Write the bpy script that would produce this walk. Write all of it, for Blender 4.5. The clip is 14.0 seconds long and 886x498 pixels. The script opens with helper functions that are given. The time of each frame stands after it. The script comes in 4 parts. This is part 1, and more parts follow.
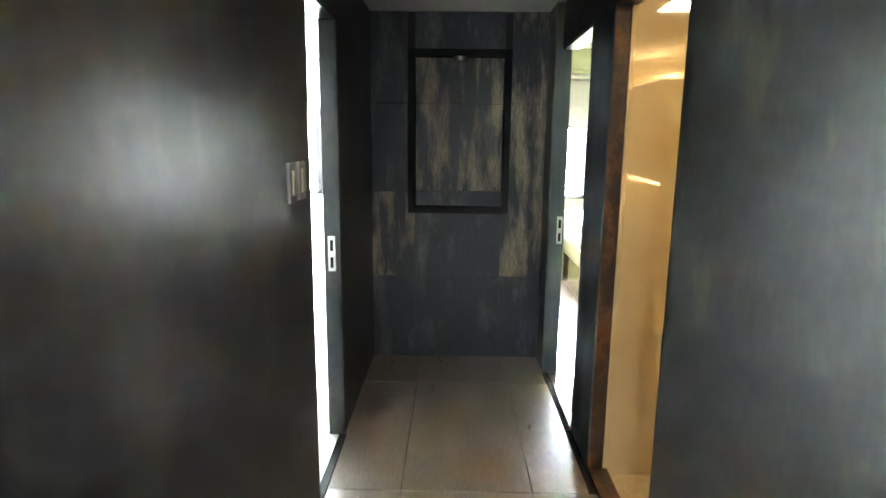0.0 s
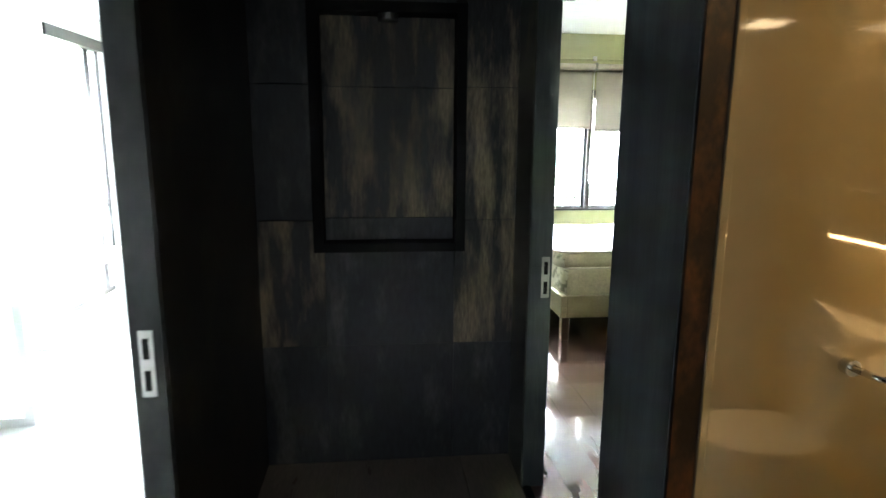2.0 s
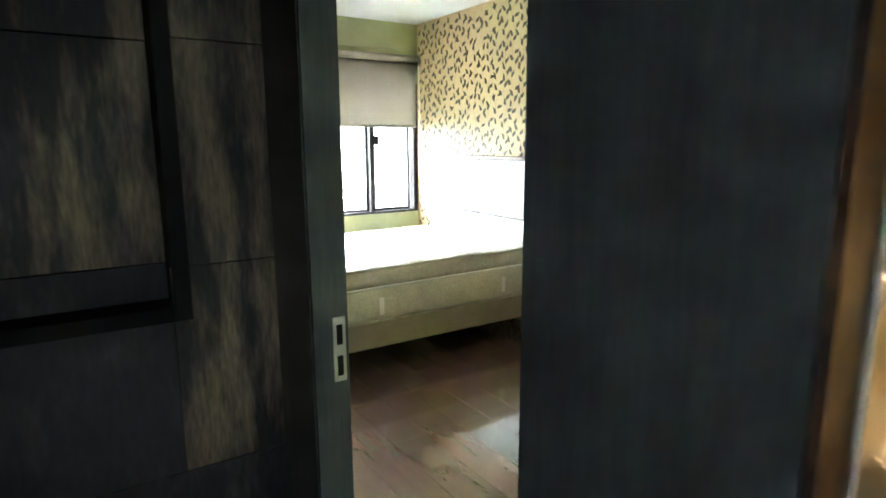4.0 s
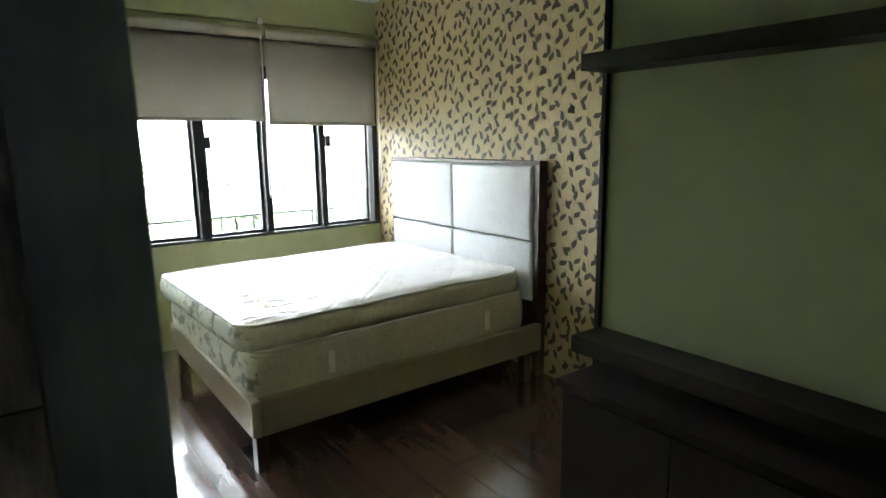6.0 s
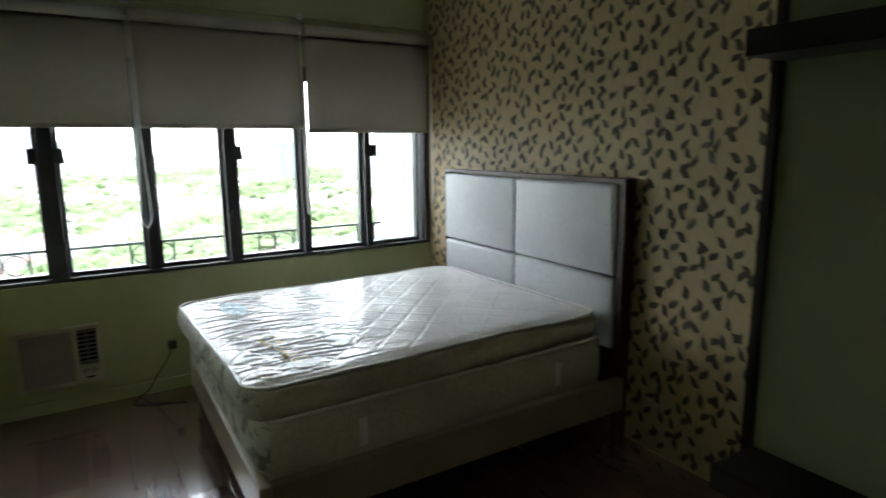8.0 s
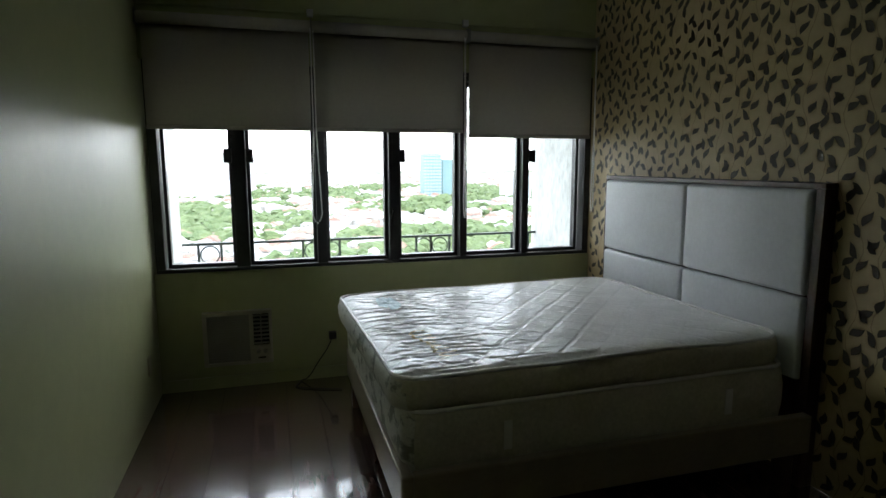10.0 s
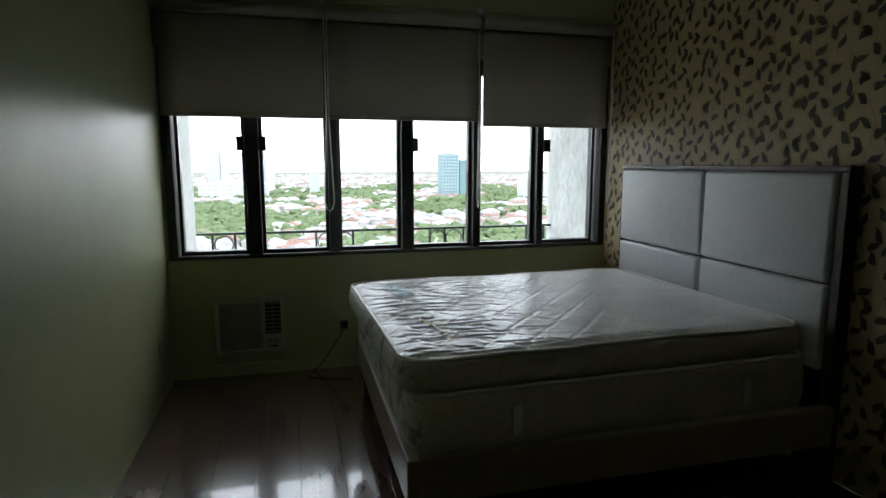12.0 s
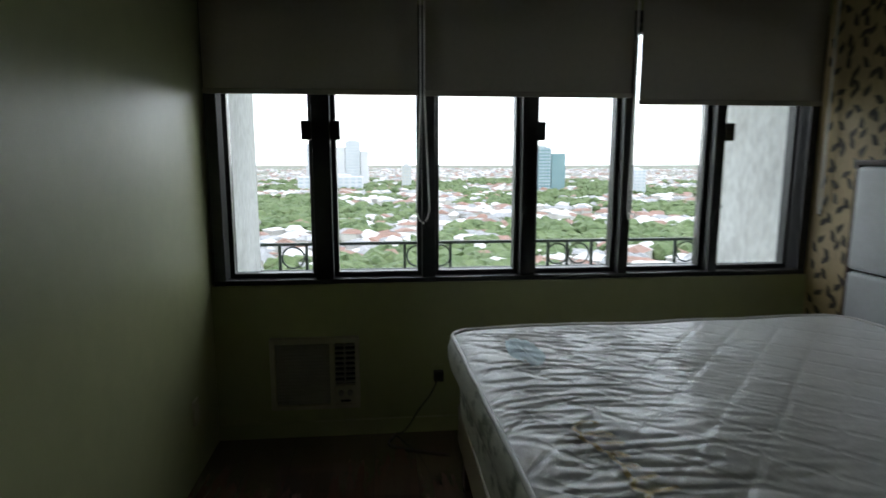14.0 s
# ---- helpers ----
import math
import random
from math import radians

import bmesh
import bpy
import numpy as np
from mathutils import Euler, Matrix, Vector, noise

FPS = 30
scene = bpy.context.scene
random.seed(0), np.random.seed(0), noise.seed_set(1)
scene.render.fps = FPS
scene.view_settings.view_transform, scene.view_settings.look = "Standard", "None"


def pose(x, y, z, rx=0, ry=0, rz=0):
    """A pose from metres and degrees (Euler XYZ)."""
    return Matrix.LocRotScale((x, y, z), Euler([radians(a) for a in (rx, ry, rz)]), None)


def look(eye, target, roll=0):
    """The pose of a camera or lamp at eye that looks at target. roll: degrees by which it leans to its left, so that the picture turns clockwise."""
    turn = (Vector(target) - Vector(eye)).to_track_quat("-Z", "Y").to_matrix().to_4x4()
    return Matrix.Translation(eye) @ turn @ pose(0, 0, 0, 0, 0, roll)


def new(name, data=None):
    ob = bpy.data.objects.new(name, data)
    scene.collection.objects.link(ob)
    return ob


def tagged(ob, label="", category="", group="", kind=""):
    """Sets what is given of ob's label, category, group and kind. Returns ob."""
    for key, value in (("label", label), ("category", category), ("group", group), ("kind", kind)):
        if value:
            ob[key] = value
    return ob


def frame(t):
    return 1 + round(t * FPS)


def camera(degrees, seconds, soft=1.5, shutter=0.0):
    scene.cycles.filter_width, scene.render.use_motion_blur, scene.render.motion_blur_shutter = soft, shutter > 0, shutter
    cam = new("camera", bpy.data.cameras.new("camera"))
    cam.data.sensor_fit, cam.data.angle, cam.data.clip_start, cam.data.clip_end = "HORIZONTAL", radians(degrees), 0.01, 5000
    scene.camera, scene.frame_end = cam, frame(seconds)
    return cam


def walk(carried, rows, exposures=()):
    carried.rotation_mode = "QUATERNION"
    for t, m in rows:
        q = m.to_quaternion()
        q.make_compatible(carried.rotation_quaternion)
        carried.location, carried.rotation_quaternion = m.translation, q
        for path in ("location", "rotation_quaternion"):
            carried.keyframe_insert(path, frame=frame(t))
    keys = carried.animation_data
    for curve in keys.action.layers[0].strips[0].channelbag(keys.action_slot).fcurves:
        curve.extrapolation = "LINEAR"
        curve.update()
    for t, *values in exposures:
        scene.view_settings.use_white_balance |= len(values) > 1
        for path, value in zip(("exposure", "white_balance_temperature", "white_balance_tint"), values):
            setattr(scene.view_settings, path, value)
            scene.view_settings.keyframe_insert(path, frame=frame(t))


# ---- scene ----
cam = camera(74.2, 14.0, shutter=0.5)
PATH = [
    (0, (0.258, 0.128, 1.568), (0.229, 2.093, 1.195), 0.6),
    (0.5, (0.276, 0.5, 1.569), (0.245, 2.465, 1.195), 0.7),
    (1, (0.224, 0.889, 1.574), (0.207, 2.854, 1.201), 0.8),
    (1.5, (0.234, 1.195, 1.567), (0.304, 3.158, 1.191), 0.9),
    (2, (0.261, 1.512, 1.561), (0.468, 3.467, 1.197), 0.4),
    (2.5, (0.264, 1.799, 1.536), (0.628, 3.733, 1.182), 0.4),
    (3, (0.267, 2.009, 1.53), (1.023, 3.827, 1.179), 0.3),
    (5.5, (0.749, 3.167, 1.543), (1.907, 4.756, 1.175), -0.6),
    (6, (0.881, 3.297, 1.541), (2.05, 4.877, 1.173), -0.8),
    (6.5, (0.966, 3.467, 1.547), (2.164, 5.027, 1.184), -0.6),
    (7, (1.043, 3.625, 1.548), (2.266, 5.166, 1.184), -0.6),
    (7.5, (1.163, 3.762, 1.565), (2.382, 5.305, 1.197), -0.8),
    (8, (1.233, 3.839, 1.584), (2.252, 5.523, 1.23), -0.7),
    (8.5, (1.259, 3.885, 1.584), (2.061, 5.688, 1.258), -0.4),
    (9, (1.24, 3.908, 1.558), (1.861, 5.784, 1.256), -0.0),
    (11.5, (1.283, 3.885, 1.42), (1.805, 5.794, 1.134), -0.1),
    (12, (1.288, 3.921, 1.409), (1.783, 5.837, 1.121), -0.0),
    (12.5, (1.292, 4.044, 1.407), (1.74, 5.97, 1.109), -0.1),
    (13, (1.336, 4.358, 1.411), (1.764, 6.285, 1.093), -0.1),
    (13.5, (1.325, 4.66, 1.407), (1.67, 6.603, 1.083), 0.0),
    (14, (1.348, 5.053, 1.411), (1.545, 7.019, 1.102), -0.0),
]
EXPOSURES = [(0.0, 7.45), (0.5, 7.2), (1.0, 6.55), (1.5, 6.05), (2.0, 6.05), (3.2, 6.2), (5.3, 5.05), (6.0, 4.4), (6.5, 3.85), (7.0, 3.47), (7.5, 3.17), (8.0, 2.8), (9.0, 2.28), (11.5, 1.58), (14.0, 1.05)]
walk(cam, [(t, look(eye, target, roll)) for t, eye, target, roll in PATH], EXPOSURES)

# ---- world and lights ----
world = bpy.data.worlds.new("sky")
scene.world = world
world.use_nodes = True
wn = world.node_tree
sky = wn.nodes.new("ShaderNodeTexSky")
sky.sky_type, sky.sun_disc = "NISHITA", False
sky.sun_elevation, sky.sun_rotation = radians(55), radians(160)
sky.air_density, sky.dust_density = 1.0, 0.6
wn.nodes["Background"].inputs["Strength"].default_value = 0.15
# a bright, even cloud cover over the clear sky
cloud = wn.nodes.new("ShaderNodeMix")
cloud.data_type = "RGBA"
cloud.inputs[0].default_value = 0.7
cloud.inputs[7].default_value = (12.4, 13.1, 14.0, 1)
wn.links.new(sky.outputs[0], cloud.inputs[6])
wn.links.new(cloud.outputs[2], wn.nodes["Background"].inputs[0])
sun = new("sun", bpy.data.lights.new("sun", "SUN"))
sun.data.energy, sun.data.angle, sun.data.color = 0.5, radians(12), (1, 0.96, 0.9)
sun.matrix_world = look((0, 0, 60), (10, 35, 0))


def area(name, place, target, w, h, power, color):
    lamp = new(name, bpy.data.lights.new(name, "AREA"))
    lamp.data.shape, lamp.data.size, lamp.data.size_y = "RECTANGLE", w, h
    lamp.data.energy, lamp.data.color = power, color
    lamp.matrix_world = look(place, target)
    return lamp


# added cool fill from behind, standing in for daylight of an unseen room
area("rear_cool_fill", (0.35, -1.55, 1.35), (0.35, 2.0, 1.25), 1.1, 1.9, 0.07, (0.80, 0.92, 1.0))
# added overhead fill, out of view, that brightens the near walls
area("corridor_overhead_fill", (0.36, -0.7, 2.37), (0.36, -0.7, 0), 0.3, 0.3, 0.36, (0.90, 0.97, 1.0))

# ---- materials ----


def mat(name, base, rough=0.5, other=None, scale=6.0, stretch=(1, 1, 1), contrast=(0.35, 0.65), metal=0.0, bump=0.0, bump_scale=60.0, fine=None, spec=0.5, rough_var=0.0, coat=0.0, coord="Object"):
    m = bpy.data.materials.new(name)
    m.use_nodes = True
    t = m.node_tree
    p = t.nodes["Principled BSDF"]
    p.inputs["Base Color"].default_value = (*base, 1)
    p.inputs["Roughness"].default_value, p.inputs["Metallic"].default_value = rough, metal
    p.inputs["Specular IOR Level"].default_value, p.inputs["Coat Weight"].default_value = spec, coat
    p.inputs["Coat Roughness"].default_value = 0.06
    tc = t.nodes.new("ShaderNodeTexCoord")
    mp = t.nodes.new("ShaderNodeMapping")
    mp.inputs["Scale"].default_value = stretch
    if coord == "World":
        geo = t.nodes.new("ShaderNodeNewGeometry")
        t.links.new(geo.outputs["Position"], mp.inputs[0])
    else:
        t.links.new(tc.outputs[coord], mp.inputs[0])
    if other:
        n = t.nodes.new("ShaderNodeTexNoise")
        n.inputs["Scale"].default_value, n.inputs["Detail"].default_value, n.inputs["Roughness"].default_value = scale, 8, 0.62
        t.links.new(mp.outputs[0], n.inputs[0])
        r = t.nodes.new("ShaderNodeMapRange")
        r.inputs[1].default_value, r.inputs[2].default_value = contrast
        t.links.new(n.outputs[0], r.inputs[0])
        mix = t.nodes.new("ShaderNodeMix")
        mix.data_type = "RGBA"
        mix.inputs[6].default_value, mix.inputs[7].default_value = (*base, 1), (*other, 1)
        t.links.new(r.outputs[0], mix.inputs[0])
        out = mix.outputs[2]
        if fine:
            n2 = t.nodes.new("ShaderNodeTexNoise")
            n2.inputs["Scale"].default_value, n2.inputs["Detail"].default_value = scale * 9, 6
            t.links.new(mp.outputs[0], n2.inputs[0])
            r2 = t.nodes.new("ShaderNodeMapRange")
            r2.inputs[1].default_value, r2.inputs[2].default_value = 0.3, 0.7
            r2.inputs[3].default_value, r2.inputs[4].default_value = 1 - fine, 1 + fine
            t.links.new(n2.outputs[0], r2.inputs[0])
            sc = t.nodes.new("ShaderNodeVectorMath")
            sc.operation = "SCALE"
            t.links.new(out, sc.inputs[0])
            t.links.new(r2.outputs[0], sc.inputs["Scale"])
            out = sc.outputs[0]
        t.links.new(out, p.inputs["Base Color"])
        if rough_var:
            r3 = t.nodes.new("ShaderNodeMapRange")
            r3.inputs[1].default_value, r3.inputs[2].default_value = 0.3, 0.7
            r3.inputs[3].default_value, r3.inputs[4].default_value = rough - rough_var, rough + rough_var
            t.links.new(n.outputs[0], r3.inputs[0])
            t.links.new(r3.outputs[0], p.inputs["Roughness"])
    if bump:
        n3 = t.nodes.new("ShaderNodeTexNoise")
        n3.inputs["Scale"].default_value, n3.inputs["Detail"].default_value = bump_scale, 6
        t.links.new(mp.outputs[0], n3.inputs[0])
        b = t.nodes.new("ShaderNodeBump")
        b.inputs["Strength"].default_value, b.inputs["Distance"].default_value = bump, 0.01
        t.links.new(n3.outputs[0], b.inputs["Height"])
        t.links.new(b.outputs[0], p.inputs["Normal"])
    return m


def glow(name, color, strength):
    m = bpy.data.materials.new(name)
    m.use_nodes = True
    p = m.node_tree.nodes["Principled BSDF"]
    p.inputs["Emission Color"].default_value = (*color, 1)
    p.inputs["Emission Strength"].default_value = strength
    return m


def per_piece(m, amount):
    """Lets each piece differ a little in brightness."""
    t = m.node_tree
    p = t.nodes["Principled BSDF"]
    link = p.inputs["Base Color"].links[0]
    src = link.from_socket
    info = t.nodes.new("ShaderNodeObjectInfo")
    r = t.nodes.new("ShaderNodeMapRange")
    r.inputs[3].default_value, r.inputs[4].default_value = 1 - amount, 1 + amount
    t.links.new(info.outputs["Random"], r.inputs[0])
    sc = t.nodes.new("ShaderNodeVectorMath")
    sc.operation = "SCALE"
    t.links.new(src, sc.inputs[0])
    t.links.new(r.outputs[0], sc.inputs["Scale"])
    t.links.new(sc.outputs[0], p.inputs["Base Color"])
    return m


M_dark = mat("dark_laminate", (0.020, 0.0215, 0.023), 0.36, (0.062, 0.060, 0.046), 2.4, (1.4, 1.4, 0.8), (0.5, 0.78), bump=0.02, bump_scale=10, fine=0.2, spec=0.22, coord="World")
# dark laminate again, lighter; olive patches paint in warm reflected light
M_dark_warmlit = mat("dark_laminate_warmlit", (0.050, 0.054, 0.051), 0.36, (0.17, 0.155, 0.06), 3.2, (1.3, 1.3, 0.6), (0.55, 0.75), bump=0.02, bump_scale=10, fine=0.2, coord="World")
M_blue = mat("blue_grey_laminate", (0.050, 0.062, 0.070), 0.45, (0.085, 0.10, 0.108), 5, (3, 3, 0.25), bump=0.04, bump_scale=70, fine=0.12, coord="World")
M_tile_dark = per_piece(mat("dark_stone_tile", (0.020, 0.023, 0.029), 0.5, (0.15, 0.145, 0.135), 2.8, (2.2, 2.2, 0.7), (0.5, 0.78), bump=0.15, bump_scale=30, fine=0.35, coord="World"), 0.25)
M_tile_brown = per_piece(mat("oxidised_bronze_tile", (0.028, 0.028, 0.03), 0.5, (0.30, 0.235, 0.155), 4.0, (2.6, 2.6, 0.5), (0.44, 0.62), bump=0.2, bump_scale=30, fine=0.4, coord="World"), 0.2)
M_black = mat("black_lacquer", (0.004, 0.004, 0.005), 0.75, (0.008, 0.008, 0.008), 12, fine=0.2, spec=0.2)
M_rust = mat("burl_brown_veneer", (0.022, 0.012, 0.008), 0.4, (0.16, 0.065, 0.022), 9, (1, 1, 0.6), (0.45, 0.72), fine=0.3, coord="World")
M_white = mat("white_paint", (0.80, 0.81, 0.79), 0.55, (0.74, 0.75, 0.73), 3, bump=0.03, bump_scale=150, coord="World")
M_ceil = mat("ceiling_paint", (0.78, 0.79, 0.78), 0.7, (0.72, 0.73, 0.72), 2, bump=0.03, bump_scale=120, coord="World")
M_cream = mat("olive_cream_paint", (0.40, 0.415, 0.22), 0.36, (0.36, 0.375, 0.195), 1.5, bump=0.05, bump_scale=140, fine=0.03, coord="World")
M_paper = mat("cream_wallpaper", (0.56, 0.435, 0.235), 0.55, (0.51, 0.39, 0.21), 3, bump=0.05, bump_scale=200, fine=0.05, coord="World")
M_leaf = mat("wallpaper_leaf_print", (0.060, 0.052, 0.036), 0.6, (0.095, 0.080, 0.055), 14, coord="World")
M_stem = mat("wallpaper_stem_print", (0.36, 0.25, 0.12), 0.5, (0.30, 0.21, 0.10), 14, coord="World")
M_bath = mat("cream_gloss_tile", (0.52, 0.43, 0.26), 0.04, (0.47, 0.39, 0.235), 2, bump=0.05, bump_scale=3.2, spec=1.0, coat=1.0, coord="World")
M_bath.node_tree.nodes["Principled BSDF"].inputs["IOR"].default_value = 2.5
M_bathfloor = mat("bath_floor_tile", (0.42, 0.34, 0.22), 0.25, (0.36, 0.29, 0.18), 4, fine=0.1, coord="World")
M_floor = per_piece(mat("taupe_floor_tile", (0.145, 0.122, 0.102), 0.34, (0.19, 0.16, 0.135), 3, (3, 0.6, 1), bump=0.06, bump_scale=60, fine=0.15, rough_var=0.08, coord="World"), 0.08)
M_wood = per_piece(mat("dark_brown_laminate_plank", (0.115, 0.066, 0.053), 0.20, (0.14, 0.082, 0.066), 4, (6, 0.6, 1), fine=0.06, spec=0.9, coat=1.0, coord="World"), 0.10)
M_grout = mat("dark_joint", (0.012, 0.011, 0.010), 0.8, (0.02, 0.018, 0.016), 20)
M_greenglass = mat("green_back_painted_panel", (0.27, 0.30, 0.18), 0.18, (0.245, 0.275, 0.165), 1.2, spec=0.5, bump=0.01, bump_scale=4, coord="World")
M_espresso = mat("espresso_wood", (0.006, 0.004, 0.0036), 0.4, (0.012, 0.008, 0.006), 7, (1, 8, 8), fine=0.2, spec=0.35, coord="World")
M_hbwood = mat("dark_walnut", (0.045, 0.024, 0.018), 0.35, (0.085, 0.045, 0.033), 8, (6, 6, 0.7), fine=0.3, coord="World")
M_vinyl = mat("grey_white_vinyl", (0.62, 0.64, 0.65), 0.38, (0.57, 0.59, 0.60), 5, bump=0.06, bump_scale=220, fine=0.04)
M_beige = mat("beige_leatherette", (0.30, 0.255, 0.175), 0.3, (0.26, 0.22, 0.15), 5, bump=0.08, bump_scale=180, fine=0.06)
M_matside = mat("cream_mattress_ticking", (0.60, 0.57, 0.46), 0.7, (0.52, 0.50, 0.40), 7, bump=0.6, bump_scale=15, fine=0.1)
M_piping = mat("mattress_piping", (0.82, 0.81, 0.78), 0.45, (0.76, 0.75, 0.72), 20)
M_bead = mat("milky_plastic_bead", (0.88, 0.88, 0.86), 0.3, (0.82, 0.82, 0.80), 20)
bd = M_bead.node_tree
btr = bd.nodes.new("ShaderNodeBsdfTranslucent")
btr.inputs[0].default_value = (0.9, 0.9, 0.88, 1)
bmx = bd.nodes.new("ShaderNodeMixShader")
bmx.inputs[0].default_value = 0.6
bd.links.new(bd.nodes["Principled BSDF"].outputs[0], bmx.inputs[1])
bd.links.new(btr.outputs[0], bmx.inputs[2])
bd.links.new(bmx.outputs[0], bd.nodes["Material Output"].inputs[0])
M_swirl = mat("swirl_patterned_ticking", (0.62, 0.62, 0.56), 0.55, (0.24, 0.25, 0.21), 11, (1, 1, 1.3), (0.52, 0.60), bump=0.5, bump_scale=14, fine=0.1)
M_steel = mat("chrome", (0.75, 0.75, 0.76), 0.08, metal=1.0)
M_brush = mat("brushed_steel", (0.55, 0.55, 0.54), 0.35, (0.45, 0.45, 0.44), 30, metal=0.85)
M_frame = mat("dark_anodised_frame", (0.016, 0.016, 0.019), 0.4, (0.025, 0.025, 0.028), 10, fine=0.15)
M_concrete = mat("weathered_white_render", (0.62, 0.63, 0.62), 0.85, (0.40, 0.40, 0.39), 3.5, (1, 1, 0.5), (0.5, 0.8), bump=0.3, bump_scale=40, fine=0.15, coord="World")
M_rail = mat("green_black_painted_iron", (0.015, 0.03, 0.025), 0.45, (0.03, 0.045, 0.04), 30, fine=0.2)
M_plastic = mat("ivory_plastic", (0.46, 0.43, 0.33), 0.4, (0.41, 0.38, 0.295), 8, fine=0.04)
M_plasticg = mat("grey_plastic", (0.30, 0.29, 0.25), 0.5, (0.26, 0.25, 0.22), 8)
M_ceramic = mat("white_ceramic", (0.80, 0.78, 0.72), 0.22, (0.76, 0.74, 0.68), 3)
M_switch = mat("silver_switch_plate", (0.30, 0.27, 0.25), 0.35, (0.26, 0.235, 0.22), 10, metal=0.3)
M_cord = mat("dark_cable", (0.03, 0.028, 0.026), 0.5, (0.045, 0.04, 0.038), 30)
M_gold = mat("gold_embroidery", (0.62, 0.47, 0.17), 0.4, (0.50, 0.36, 0.11), 60)
M_aqua = mat("pale_blue_label", (0.42, 0.60, 0.66), 0.5, (0.50, 0.66, 0.70), 14, fine=0.1)
M_led = glow("warm_led", (1.0, 0.62, 0.26), 0.26)
M_downlight = glow("downlight", (1.0, 0.95, 0.85), 3)

# roller blind cloth lets some daylight through
M_blind = mat("grey_beige_blind_cloth", (0.46, 0.43, 0.37), 0.75, (0.43, 0.40, 0.345), 40, bump=0.05, bump_scale=300, fine=0.05, coord="World")
bt = M_blind.node_tree
trl = bt.nodes.new("ShaderNodeBsdfTranslucent")
trl.inputs[0].default_value = (0.5, 0.47, 0.4, 1)
mx = bt.nodes.new("ShaderNodeMixShader")
mx.inputs[0].default_value = 0.16
bt.links.new(bt.nodes["Principled BSDF"].outputs[0], mx.inputs[1])
bt.links.new(trl.outputs[0], mx.inputs[2])
bt.links.new(mx.outputs[0], bt.nodes["Material Output"].inputs[0])

M_glass = bpy.data.materials.new("clear_glass")
M_glass.use_nodes = True
gp = M_glass.node_tree.nodes["Principled BSDF"]
gp.inputs["Transmission Weight"].default_value, gp.inputs["Roughness"].default_value, gp.inputs["IOR"].default_value = 1.0, 0.0, 1.3
gp.inputs["Base Color"].default_value = (0.97, 0.99, 0.98, 1)

# quilted mattress top: stitched diamonds and fine creases across the width
M_quilt = mat("quilted_damask", (0.82, 0.82, 0.80), 0.30, (0.73, 0.73, 0.71), 9, fine=0.1)
qt = M_quilt.node_tree
qtc = qt.nodes.new("ShaderNodeTexCoord")
heights = []
for ang in (45, -45):
    qm = qt.nodes.new("ShaderNodeMapping")
    qm.inputs["Rotation"].default_value[2] = radians(ang)
    qt.links.new(qtc.outputs["Object"], qm.inputs[0])
    qw = qt.nodes.new("ShaderNodeTexWave")
    qw.inputs["Scale"].default_value, qw.inputs["Distortion"].default_value = 2.3, 0.4
    qt.links.new(qm.outputs[0], qw.inputs[0])
    qr = qt.nodes.new("ShaderNodeMapRange")
    qr.inputs[1].default_value, qr.inputs[2].default_value = 0.0, 0.12
    qt.links.new(qw.outputs["Fac"], qr.inputs[0])
    heights.append(qr.outputs[0])
qn = qt.nodes.new("ShaderNodeTexNoise")
qn.inputs["Scale"].default_value, qn.inputs["Detail"].default_value = 40, 4
qt.links.new(qtc.outputs["Object"], qn.inputs[0])
qa = qt.nodes.new("ShaderNodeMath")
qa.operation = "MINIMUM"
qt.links.new(heights[0], qa.inputs[0])
qt.links.new(heights[1], qa.inputs[1])
qs = qt.nodes.new("ShaderNodeMath")
qs.operation = "MULTIPLY_ADD"
qs.inputs[1].default_value = 0.5
qt.links.new(qn.outputs[0], qs.inputs[0])
qt.links.new(qa.outputs[0], qs.inputs[2])
qb = qt.nodes.new("ShaderNodeBump")
qb.inputs["Strength"].default_value, qb.inputs["Distance"].default_value = 0.45, 0.0055
qt.links.new(qs.outputs[0], qb.inputs["Height"])
qt.links.new(qb.outputs[0], qt.nodes["Principled BSDF"].inputs["Normal"])

# ---- building helpers ----


def box(bm, x0, x1, y0, y1, z0, z1, bevel=0.0):
    g = bmesh.ops.create_cube(bm, size=1, matrix=Matrix.Translation(((x0 + x1) / 2, (y0 + y1) / 2, (z0 + z1) / 2)) @ Matrix.Diagonal((x1 - x0, y1 - y0, z1 - z0, 1)))
    if bevel:
        edges = list({e for v in g["verts"] for e in v.link_edges})
        bmesh.ops.bevel(bm, geom=edges, offset=bevel, segments=2, affect="EDGES", profile=0.6)


def rod(bm, a, b, r, r2=None, seg=12):
    a, b = Vector(a), Vector(b)
    d = b - a
    m = Matrix.Translation((a + b) / 2) @ d.to_track_quat("Z", "Y").to_matrix().to_4x4()
    bmesh.ops.create_cone(bm, cap_ends=True, segments=seg, radius1=r, radius2=r if r2 is None else r2, depth=d.length, matrix=m)


